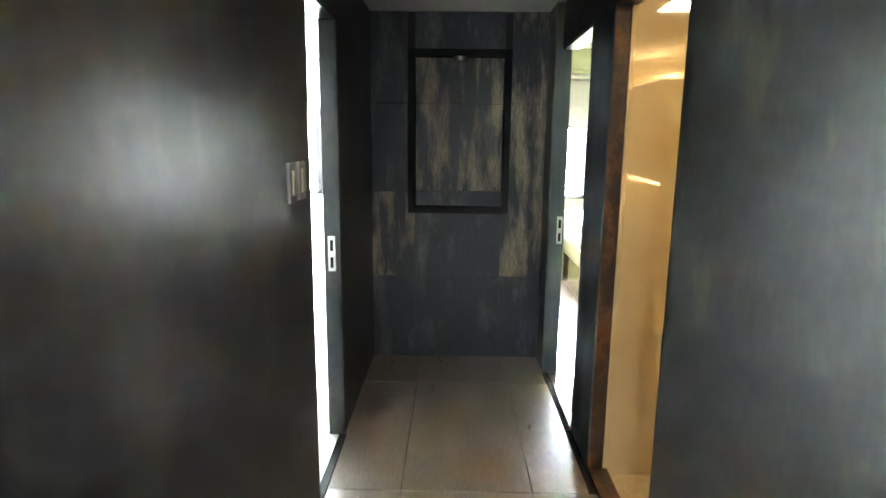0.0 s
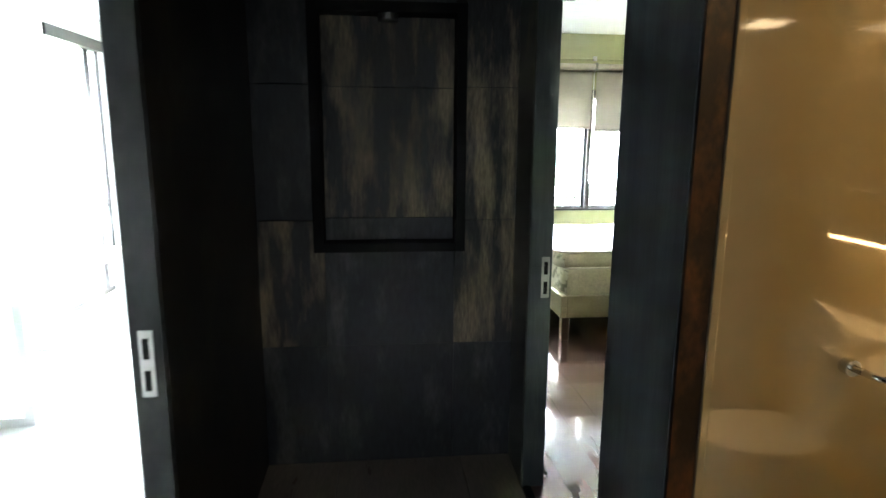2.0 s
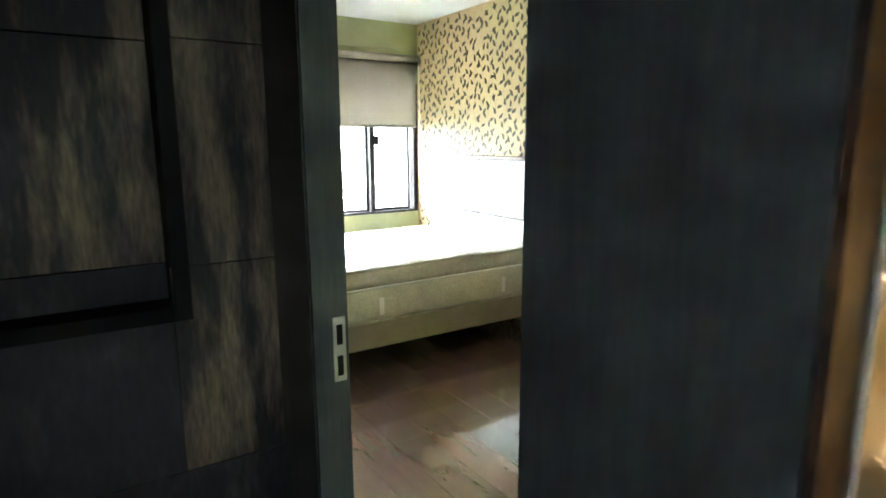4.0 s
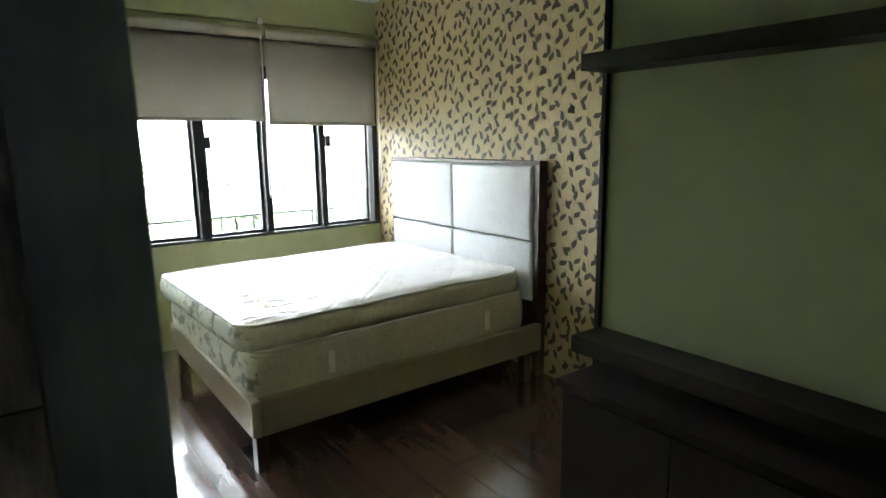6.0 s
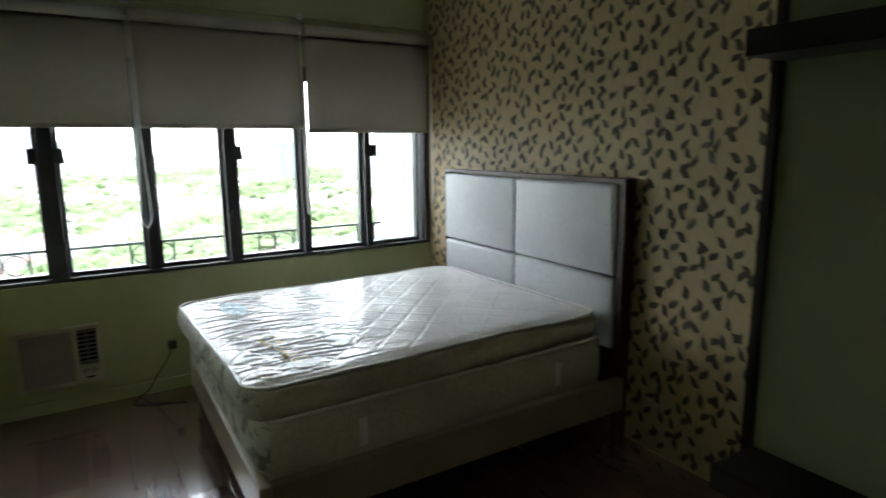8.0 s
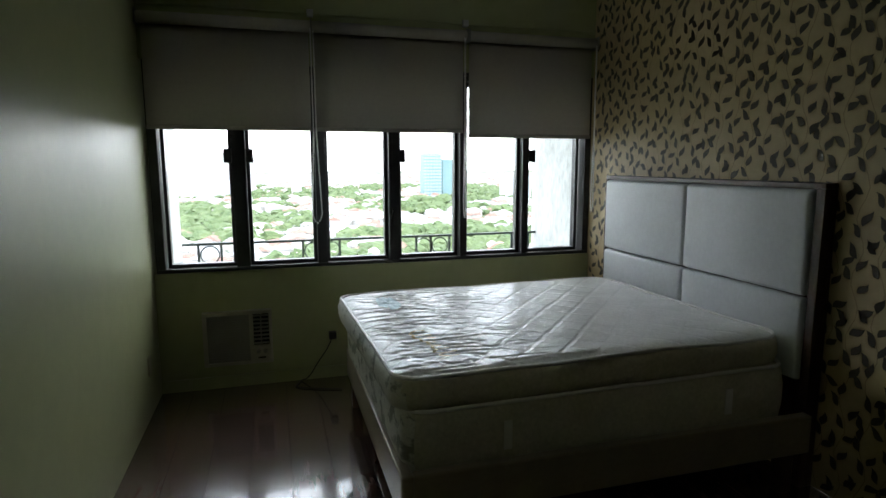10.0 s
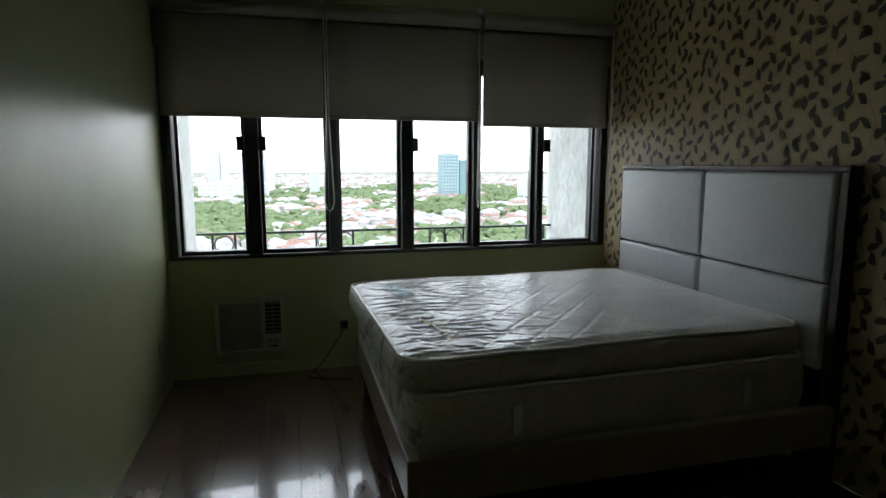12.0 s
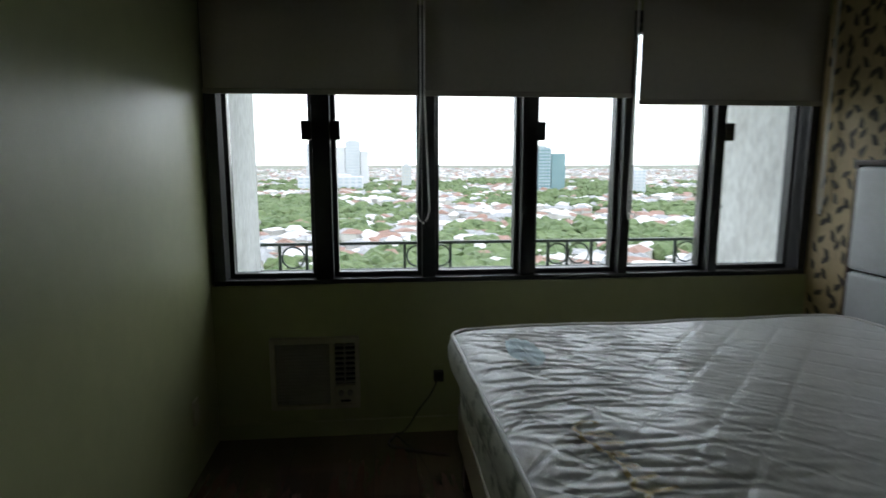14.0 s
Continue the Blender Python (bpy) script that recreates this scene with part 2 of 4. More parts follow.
def tube(bm, pts, r, seg=8):
    """One continuous round tube along the points; closed when the last point is the first."""
    pts = [Vector(p) for p in pts]
    closed = (pts[0] - pts[-1]).length < 1e-6
    if closed:
        pts = pts[:-1]
    n = len(pts)
    rings, side = [], None
    for k, p in enumerate(pts):
        a = pts[(k - 1) % n] if closed or k else p
        b = pts[(k + 1) % n] if closed or k < n - 1 else p
        d = (b - a).normalized()
        if side is None:
            side = d.orthogonal().normalized()
        side = (side - d * side.dot(d)).normalized()
        up = d.cross(side)
        rings.append([bm.verts.new(p + r * (math.cos(q * math.tau / seg) * side + math.sin(q * math.tau / seg) * up)) for q in range(seg)])
    for k in range(n if closed else n - 1):
        a, b = rings[k], rings[(k + 1) % n]
        for q in range(seg):
            bm.faces.new((a[q], a[(q + 1) % seg], b[(q + 1) % seg], b[q]))
    if not closed:
        bm.faces.new(rings[0][::-1])
        bm.faces.new(rings[-1])


def mesh_of(name, bm, material, smooth=False):
    me = bpy.data.meshes.new(name)
    bm.to_mesh(me)
    bm.free()
    me.materials.append(material)
    if smooth:
        for p in me.polygons:
            p.use_smooth = True
    return me


def boxes(*specs, bevel=0.0):
    bm = bmesh.new()
    for s in specs:
        box(bm, *s, bevel=bevel)
    return bm


def part(name, bm, material, parent, label="", smooth=False):
    ob = new(name, mesh_of(name, bm, material, smooth))
    ob.parent = parent
    ob.matrix_parent_inverse = parent.matrix_world.inverted()
    if label:
        ob["label"] = label
    return ob


def thing(name, label, category, place=(0, 0, 0), group="", kind=""):
    ob = new(name)
    ob.empty_display_size = 0.05
    ob.matrix_world = Matrix.Translation(place)
    bpy.context.view_layer.update()
    return tagged(ob, label, category, group, kind)


def structure(name, bm, material, label):
    ob = new(name, mesh_of(name, bm, material))
    return tagged(ob, label, name.split("_")[0], kind="structure")


# ---- shell ----
XL, XN, XR, YE = -0.30, -0.22, 0.885, 4.20       # corridor faces, end wall
BX0, BX1, BY = 0.505, 3.60, 7.93      # bedroom left wall, papered wall, window wall
CH, BH = 2.385, 2.70

floor_c = structure("floor_corridor", boxes((-0.40, 0.98, -1.6, 4.25, -0.12, -0.012)), M_grout, "taupe tiled corridor floor with thin dark joints")
floor_b = structure("floor_bedroom", boxes((0.92, 3.75, 2.85, 8.05, -0.12, -0.012), (0.45, 0.92, 4.34, 8.05, -0.12, -0.012)), M_grout, "glossy dark brown laminate bedroom floor")
structure("floor_bathroom", boxes((0.92, 2.3, 0.9, 2.72, -0.12, -0.02)), M_bathfloor, "cream tiled bathroom floor")
structure("floor_west_room", boxes((-2.62, -0.30, 1.2, 8.05, -0.12, 0.0)), M_white, "pale glossy floor of the bright side room")
structure("ceiling_corridor", boxes((-0.40, 1.02, -1.7, 4.4, CH, CH + 0.1)), M_ceil, "plain white corridor ceiling")
structure("ceiling_bedroom", boxes((0.45, 3.75, 2.85, 8.05, BH, BH + 0.1)), M_ceil, "plain white bedroom ceiling")
structure("ceiling_bathroom", boxes((1.02, 2.35, 0.8, 2.85, 2.35, 2.39)), M_ceil, "plain white bathroom ceiling")
structure("ceiling_west_room", boxes((-2.75, -0.37, 1.1, 8.05, BH, BH + 0.1)), M_ceil, "plain white ceiling of the side room")

# corridor left wall, with the opening to the bright room
structure("wall_corridor_left", boxes((-0.375, XN, -1.6, 2.10, -0.05, BH), (-0.375, XL, 3.03, 4.34, -0.05, BH), (-0.375, XL, 2.10, 3.03, 2.12, BH)), M_dark, "dark slate-grey laminated corridor wall with faint streaks")
structure("wall_corridor_right", boxes((0.96, 1.02, -1.6, 1.985, -0.05, BH), (0.93, 1.02, 1.985, 3.92, 2.12, BH), (XR, 0.975, 3.92, 4.21, -0.05, BH)), M_dark_warmlit, "dark slate-grey laminated corridor wall with warm light painted as olive patches")
structure("wall_pier", boxes((0.93, 1.02, 2.737, 3.13, -0.05, 2.12)), M_blue, "narrow blue-grey laminated pier between two doorways")
structure("wall_corridor_back", boxes((-0.40, 1.02, -1.7, -1.6, 0, CH)), M_dark, "dark laminated wall that closes the corridor")
wall_end = structure("wall_corridor_end", boxes((-0.40, -0.02, YE + 0.012, YE + 0.11, 0, BH), (0.62, 0.975, YE + 0.012, YE + 0.11, 0, BH), (-0.02, 0.62, YE + 0.012, YE + 0.11, 0, 1.08), (-0.02, 0.62, YE + 0.012, YE + 0.11, 2.12, BH), (-0.40, 0.975, YE + 0.11, YE + 0.14, -0.05, BH)), M_grout, "corridor end wall clad in streaked metallic tiles")
# bedroom walls
structure("wall_bedroom_left", boxes((0.40, BX0, 4.34, 8.05, 0, BH)), M_cream, "satin olive-cream painted bedroom wall")
structure("wall_bedroom_jog", boxes((BX0, 0.975, 4.341, 4.37, 0, BH)), M_cream, "olive-cream painted return wall beside the door")
structure("wall_bedroom_door_side", boxes((0.976, 0.988, 3.92, 4.37, 0, BH), (1.02, 1.032, 2.95, 3.13, 0, BH), (1.02, 1.032, 3.13, 3.92, 2.12, BH)), M_cream, "olive-cream painted inner face of the door wall")
structure("wall_bedroom_south", boxes((1.02, 3.75, 2.85, 2.95, 0, BH)), M_cream, "olive-cream painted wall behind the dresser")
wall_paper = structure("wall_bedroom_papered", boxes((BX1, 3.75, 2.95, 8.05, 0, BH)), M_paper, "cream wallpapered wall with grey-brown leaf sprigs")
structure("wall_window", boxes((BX0, BX1, BY, 8.12, 0, 0.79), (BX0, BX1, BY, 8.12, 2.12, BH)), M_cream, "olive-cream painted wall under and over the window")
# west room walls
structure("wall_west_room_facade", boxes((-2.62, -0.40, BY, 8.12, 0, 0.80), (-2.62, -0.40, BY, 8.12, 2.45, BH), (-2.62, -2.42, BY, 8.12, 0.8, 2.45), (-0.6, -0.40, BY, 8.12, 0.8, 2.45), (-0.40, 0.40, BY, 8.12, 0, BH)), M_white, "white painted window wall of the side room")
structure("wall_west_room_far", boxes((-2.62, -2.5, 1.2, 6.90, 0, BH), (-2.62, -2.5, 6.90, BY, 2.50, BH)), M_white, "white painted wall with a glazed balcony door")
structure("wall_west_room_near", boxes((-2.62, -0.376, 1.1, 1.2, 0, BH)), M_white, "plain white painted wall")
structure("wall_west_room_inner", boxes((-0.387, -0.376, 1.2, 2.10, 0, BH), (-0.387, -0.376, 3.03, BY, 0, BH), (-0.387, -0.376, 2.10, 3.03, 2.12, BH), (-0.376, 0.40, 4.341, 4.44, 0, BH)), M_white, "white painted inner face of the corridor wall")
# bathroom walls
structure("wall_bathroom_north", boxes((1.02, 2.3, 2.72, 2.85, -0.05, 2.39)), M_bath, "glossy cream glass-like bathroom wall")
structure("wall_bathroom_east", boxes((2.2, 2.3, 0.9, 2.72, -0.05, 2.39)), M_bath, "glossy cream bathroom wall behind basin and toilet")
structure("wall_bathroom_south", boxes((1.02, 2.3, 0.8, 0.9, -0.05, 2.39)), M_bath, "glossy cream bathroom end wall")
structure("wall_bathroom_door_side", boxes((1.02, 1.03, 0.9, 1.985, -0.05, 2.39), (1.02, 1.03, 1.985, 2.72, 2.12, 2.39)), M_bath, "glossy cream inner face of the bathroom door wall")

# door linings
structure("trim_bathroom_jamb", boxes((0.933, 0.998, 2.724, 2.736, 0, 2.12)), M_rust, "burl-brown veneered doorway lining")
structure("trim_bathroom_edge", boxes((0.998, 1.019, 2.716, 2.736, 0, 2.12), bevel=0.003), M_bath, "thin cream edge strip of the bathroom doorway")
structure("trim_bathroom_jamb_near", boxes((0.962, 1.03, 1.985, 1.997, 0, 2.12)), M_rust, "burl-brown veneered doorway lining")
structure("trim_bedroom_jamb", boxes((0.888, 0.985, 3.908, 3.92, 0, 2.12), (0.933, 1.03, 3.13, 3.142, 0, 2.12), (0.933, 1.03, 3.142, 3.908, 2.108, 2.12)), M_blue, "blue-grey bedroom doorway lining")
structure("trim_west_jamb", boxes((-0.384, -0.303, 3.018, 3.03, 0, 2.12), (-0.384, -0.225, 2.10, 2.112, 0, 2.12), (-0.384, -0.303, 2.112, 3.018, 2.108, 2.12)), M_dark, "dark grey doorway lining of the side room")
structure("trim_bedroom_threshold", boxes((0.894, 0.925, 3.142, 3.908, -0.012, 0.006), bevel=0.002), M_black, "thin black threshold strip at the bedroom doorway")
structure("trim_west_threshold", boxes((-0.33, -0.29, 2.112, 3.018, -0.012, 0.006), bevel=0.002), M_black, "thin black threshold strip at the side doorway")
structure("trim_bathroom_threshold", boxes((0.93, 1.02, 1.997, 2.724, -0.03, 0.012), bevel=0.003), M_rust, "brown wooden threshold of the bathroom doorway")
structure("baseboard_window", boxes((BX0, BX1, BY - 0.012, BY, 0, 0.08)), M_cream, "low painted skirting under the window")


def strike_plate(x, y, z, w):
    """Steel strike plate in a door lining, with two slots."""
    t = thing("strike_plate", "brushed steel strike plate with two slots in the doorway lining", "strike plate", (x, y, z))
    part("plate", boxes((x - w, x + w, y - 0.004, y, z - 0.09, z + 0.09), bevel=0.0015), M_brush, t)
    for k in (-0.045, 0.042):
        part("slot", boxes((x - w * 0.45, x + w * 0.45, y - 0.006, y - 0.0045, z + k - 0.028, z + k + 0.028)), M_black, t, "black latch slot")
    return t


strike_plate(0.958, 3.908, 0.985, 0.018)
strike_plate(-0.345, 3.018, 0.988, 0.018)

# ---- corridor end: frame, lamp, switches ----
fr = thing("wall_niche", "black lacquered box frame lining the niche in the tiled wall", "frame", (0.297, YE, 1.6))
for a, b_ in ((-0.05, -0.003), (0.603, 0.648)):
    part("side_bar", boxes((a, b_, YE - 0.012, YE + 0.10, 1.05, 2.15), bevel=0.003), M_black, fr)
part("top_bar", boxes((-0.003, 0.603, YE - 0.012, YE + 0.10, 2.105, 2.15), bevel=0.003), M_black, fr)
part("bottom_bar", boxes((-0.003, 0.603, YE - 0.012, YE + 0.10, 1.05, 1.093), bevel=0.003), M_black, fr)
bm = bmesh.new()
rod(bm, (0.30, 4.24, 2.105), (0.30, 4.24, 2.078), 0.045, seg=24)
lt = thing("niche_spotlight", "small unlit silver spotlight under the top bar of the black frame", "spotlight", (0.30, 4.24, 2.08))
part("ring", bm, M_brush, lt)
bm = bmesh.new()
rod(bm, (0.30, 4.24, 2.078), (0.30, 4.24, 2.076), 0.03, seg=20)
part("lens", bm, M_plasticg, lt)


def switch(y):
    t = thing("light_switch", "silver-framed wall switch with white rocker on the dark wall", "switch", (XN, y, 1.43), "corridor switches")
    part("plate", boxes((XN, XN + 0.010, y - 0.037, y + 0.037, 1.374, 1.492), bevel=0.003), M_switch, t)
    part("rocker", boxes((XN + 0.010, XN + 0.016, y - 0.016, y + 0.016, 1.397, 1.469), bevel=0.002), M_plastic, t, "ivory rocker")


switch(1.853)
switch(1.960)

# ---- bathroom ----
cab = thing("mirror_cabinet", "cream mirror cabinet with warm light strips, hung over the basin", "cabinet", (2.1, 1.9, 1.2))
part("body", boxes((2.06, 2.2, 1.74, 2.66, 1.20, 2.1), bevel=0.003), M_bath, cab)
part("light_strip", boxes((2.075, 2.10, 1.75, 2.65, 1.186, 1.199)), M_led, cab, "glowing warm light strip")
part("light_strip", boxes((2.10, 2.18, 1.75, 2.65, 2.101, 2.115)), M_led, cab, "glowing warm light strip")

wc = thing("toilet", "white ceramic toilet with open lid against the bathroom wall", "toilet", (1.85, 1.90, 0))
part("tank", boxes((2.0, 2.195, 1.70, 2.10, 0.38, 0.84), bevel=0.02), M_ceramic, wc)
part("tank_lid", boxes((1.985, 2.197, 1.69, 2.11, 0.842, 0.875), bevel=0.008), M_ceramic, wc)


def oval(bm, c, rx, ry, z0, z1, s0=1.0, s1=1.0, seg=32):
    a = [bm.verts.new((c[0] + rx * s0 * math.cos(k * math.tau / seg), c[1] + ry * s0 * math.sin(k * math.tau / seg), z0)) for k in range(seg)]
    b = [bm.verts.new((c[0] + rx * s1 * math.cos(k * math.tau / seg), c[1] + ry * s1 * math.sin(k * math.tau / seg), z1)) for k in range(seg)]
    for k in range(seg):
        bm.faces.new((a[k], a[(k + 1) % seg], b[(k + 1) % seg], b[k]))
    bm.faces.new(a[::-1])
    bm.faces.new(b)


bm = bmesh.new()
oval(bm, (1.76, 1.90), 0.26, 0.18, 0.0, 0.40, 0.6, 1.0)
part("bowl", bm, M_ceramic, wc, smooth=False)
bm = bmesh.new()
oval(bm, (1.76, 1.90), 0.27, 0.19, 0.405, 0.43)
part("seat", bm, M_ceramic, wc)
bm = bmesh.new()
oval(bm, (0, 0), 0.27, 0.185, 0, 0.02)
bmesh.ops.transform(bm, matrix=Matrix.Translation((1.975, 1.90, 0.69)) @ Matrix.Rotation(radians(-95), 4, "Y"), verts=bm.verts)
part("open_lid", bm, M_ceramic, wc)
bs = thing("wash_basin", "white ceramic wash basin on the bathroom wall", "basin", (2.0, 2.40, 0.8))
bm = bmesh.new()
oval(bm, (1.98, 2.41), 0.215, 0.24, 0.66, 0.84, 0.45, 1.0)
part("bowl", bm, M_ceramic, bs)
part("back_ledge", boxes((2.08, 2.198, 2.18, 2.64, 0.74, 0.845), bevel=0.01), M_ceramic, bs)
tb = thing("towel_bar", "chrome bent towel bar fixed to the glossy cream wall", "towel bar", (1.45, 2.65, 1.045))
bm = bmesh.new()
tube(bm, [(1.35, 2.705, 1.045), (1.36, 2.63, 1.045), (1.38, 2.61, 1.045), (1.60, 2.61, 1.045), (1.62, 2.63, 1.045), (1.63, 2.705, 1.045)], 0.009)
part("bar", bm, M_steel, tb, smooth=True)
for x in (1.35, 1.63):
    bm = bmesh.new()
    rod(bm, (x, 2.72, 1.045), (x, 2.695, 1.045), 0.02, seg=16)
    part("mount", bm, M_steel, tb)
# added warm fill under the ceiling, without a fixture
area("bathroom_warm_fill", (1.6, 1.7, 2.33), (1.6, 1.7, 0), 0.25, 0.25, 0.05, (1.0, 0.74, 0.42))

# ---- west room furniture ----
desk = thing("desk", "long white desk with frame legs beside the balcony door", "desk", (-2.0, 5.0, 0))
part("top", boxes((-2.49, -1.62, 3.6, 6.1, 0.72, 0.76), bevel=0.004), M_white, desk)
for y in (3.7, 4.72, 5.95):
    part("leg_frame", boxes((-1.70, -1.64, y, y + 0.06, 0, 0.72), (-2.45, -2.39, y, y + 0.06, 0, 0.72), (-2.39, -1.70, y, y + 0.06, 0, 0.05), bevel=0.003), M_white, desk)
for z, y1 in ((1.88, 6.2), (1.48, 6.0)):
    sh = thing("wall_shelf", "white floating shelf on the white wall over the desk", "shelf", (-2.4, 5, z), "shelves over the desk")
    part("board", boxes((-2.499, -2.24, 4.2, y1, z, z + 0.035), bevel=0.003), M_white, sh)
gd = thing("balcony_door", "dark-framed sliding glass balcony door, closed", "door", (-2.55, 7.42, 0))
for s in ((6.92, 6.99), (7.62, 7.73), (7.85, 7.92)):
    part("stile", boxes((-2.58, -2.53, s[0], s[1], 0.05, 2.40), bevel=0.003), M_frame, gd)
part("top_rail", boxes((-2.60, -2.48, 6.905, 7.925, 2.40, 2.50), bevel=0.004), M_frame, gd)
part("bottom_rail", boxes((-2.58, -2.53, 6.92, 7.92, 0.0, 0.05), bevel=0.002), M_frame, gd)
part("middle_rail", boxes((-2.575, -2.535, 6.99, 7.85, 0.89, 0.95), bevel=0.002), M_frame, gd)
for a, b_ in ((6.99, 7.62), (7.73, 7.85)):
    ob = part("pane", boxes((-2.558, -2.552, a, b_, 0.05, 2.40)), M_glass, gd)
    ob.visible_shadow = False
wf = thing("window_west", "dark-framed window of the bright side room", "window", (-1.5, 8.03, 1.5), kind="structure")
for x in (-2.42, -1.56, -0.67):
    part("mullion", boxes((x, x + 0.07, 8.0, 8.06, 0.80, 2.45), bevel=0.003), M_frame, wf)
part("bottom_rail", boxes((-2.35, -0.67, 8.0, 8.06, 0.80, 0.86), bevel=0.003), M_frame, wf)
wb = thing("roller_blind", "white roller blind half drawn over the side-room window", "blind", (-1.5, 7.9, 2.2))
part("cloth", boxes((-2.42, -0.6, 7.900, 7.903, 1.95, 2.50)), M_blind, wb)
bm = bmesh.new()
rod(bm, (-2.44, 7.89, 2.52), (-0.58, 7.89, 2.52), 0.03, seg=16)
part("tube", bm, M_blind, wb)

# ---- bedroom window ----
win = thing("window_1", "wide dark-framed casement window with six panes", "window", (2.06, 8.03, 0.75), kind="structure")
WX0, WX1, WZ0, WZ1, WY0, WY1 = 0.518, 3.598, 0.79, 2.12, 7.94, 8.07
PANES = ((0.605, 0.985), (1.116, 1.512), (1.622, 2.010), (2.129, 2.528), (2.624, 3.015), (3.112, 3.505))
part("frame_bottom", boxes((WX0, WX1, WY0, WY1, WZ0, 0.815), bevel=0.004), M_frame, win)
part("frame_top", boxes((WX0, WX1, WY0, WY1, 2.06, WZ1), bevel=0.004), M_frame, win)
part("frame_side", boxes((WX0, 0.575, WY0, WY1, 0.815, 2.06), bevel=0.004), M_frame, win)
part("frame_side", boxes((3.548, WX1, WY0, WY1, 0.815, 2.06), bevel=0.004), M_frame, win)
for i, (a, b_) in enumerate(PANES):
    if i < 5:
        m0, m1 = b_ + 0.022, PANES[i + 1][0] - 0.022
        part("mullion", boxes((m0, m1, WY0, WY1, 0.815, 2.06), bevel=0.004), M_frame, win)
    sash = part("sash", boxes((a - 0.022, a, 8.0, 8.06, 0.815, 2.06), (b_, b_ + 0.022, 8.0, 8.06, 0.815, 2.06), (a, b_, 8.0, 8.06, 0.815, 0.838), (a, b_, 8.0, 8.06, 2.03, 2.06)), M_frame, win)
    g = part("pane", boxes((a, b_, 8.035, 8.041, 0.838, 2.03)), M_glass, sash)
    g.visible_shadow = False
for x in (0.983, 1.118, 2.132, 3.125):
    part("catch", boxes((x - 0.026, x + 0.022, 7.955, 7.999, 1.495, 1.585), bevel=0.004), M_frame, win)
for x in (2.045, 3.06, 1.555):
    bm = boxes((x - 0.012, x + 0.012, 7.928, 7.94, 1.06, 1.14), bevel=0.003)
    rod(bm, (x, 7.934, 1.10), (x + 0.01, 7.905, 1.17), 0.006, seg=8)
    part("handle", bm, M_frame, win)

# ---- blinds ----


def roller_blind(x0, x1, z0, chain_x, chain_z, spread):
    t = thing("roller_blind", "grey-beige roller blind half drawn over the bedroom window", "blind", ((x0 + x1) / 2, 7.88, 2.3), "blinds over the bedroom window")
    bm = bmesh.new()
    rod(bm, (x0, 7.872, 2.35), (x1, 7.872, 2.35), 0.036, seg=24)
    part("tube", bm, M_blind, t, smooth=True)
    bm = bmesh.new()
    n = 10
    vs = [[bm.verts.new((x0 + 0.01 + (x1 - x0 - 0.02) * i / n, 7.902 + 0.002 * math.sin(i * 1.7 + x0), z)) for i in range(n + 1)] for z in (z0 + 0.02, 2.35)]
    for i in range(n):
        bm.faces.new((vs[0][i], vs[0][i + 1], vs[1][i + 1], vs[1][i]))
    ob = part("cloth", bm, M_blind, t, smooth=True)
    sd = ob.modifiers.new("thickness", "SOLIDIFY")
    sd.thickness = 0.002
    part("hem_bar", boxes((x0 + 0.008, x1 - 0.008, 7.895, 7.909, z0, z0 + 0.025), bevel=0.004), M_blind, t)
    for x in (x0 - 0.006, x1 + 0.002):
        part("bracket", boxes((x, x + 0.004, 7.83, 7.93, 2.305, 2.395), bevel=0.001), M_plasticg, t)
    bm = bmesh.new()
    zs = np.arange(chain_z, 2.335, 0.0115)
    for side in (-spread, spread):
        for k, z in enumerate(zs):
            squeeze = min(1.0, (z - chain_z) / 0.06) ** 0.5 * (1.0 - 0.72 * min(1, (z - chain_z) / 0.6))
            bmesh.ops.create_icosphere(bm, subdivisions=1, radius=0.0062, matrix=Matrix.Translation((chain_x + side * squeeze, 7.845 + side * 0.3, z)))
    part("bead_chain", bm, M_bead, t, "milky white bead chain loop", smooth=True)
    return t


roller_blind(0.522, 1.524, 1.70, 1.532, 1.10, 0.034)
roller_blind(1.534, 2.570, 1.698, 2.556, 1.11, 0.010)
roller_blind(2.594, 3.572, 1.668, 3.566, 1.13, 0.014)
cd = thing("conduit", "thin painted conduit with fixing boxes above the blinds", "conduit", (2.0, 7.92, 2.44))
bm = bmesh.new()
rod(bm, (0.52, 7.92, 2.44), (3.58, 7.92, 2.435), 0.008, seg=8)
part("pipe", bm, M_cream, cd)
for x in (1.53, 2.58):
    part("clip", boxes((x - 0.02, x + 0.02, 7.90, 7.93, 2.42, 2.465), bevel=0.004), M_brush, cd)

# ---- outside ledge and railing ----
structure("balcony_ledge", boxes((0.2, 4.0, 8.12, 9.1, 0.40, 0.60)), M_concrete, "weathered white concrete ledge outside the window")
structure("fin_left", boxes((0.2, 0.54, 8.12, 8.92, -0.6, 3.2)), M_concrete, "weathered white concrete fin beside the window")
structure("fin_right", boxes((3.63, 4.0, 8.12, 9.05, -0.6, 3.2)), M_concrete, "weathered white concrete fin beside the window")
# added overhead slab, never in view; it covers the high sky
structure("balcony_slab", boxes((0.2, 4.0, 8.12, 9.05, 2.75, 2.95)), M_concrete, "assumed concrete slab over the window ledge, out of view")
rl = thing("railing", "dark green iron railing with ring ornaments along the ledge", "railing", (2, 8.95, 0.6))
RY = 8.97
part("top_rail", boxes((0.50, 3.68, RY - 0.014, RY + 0.014, 0.832, 0.852), bevel=0.003), M_rail, rl)
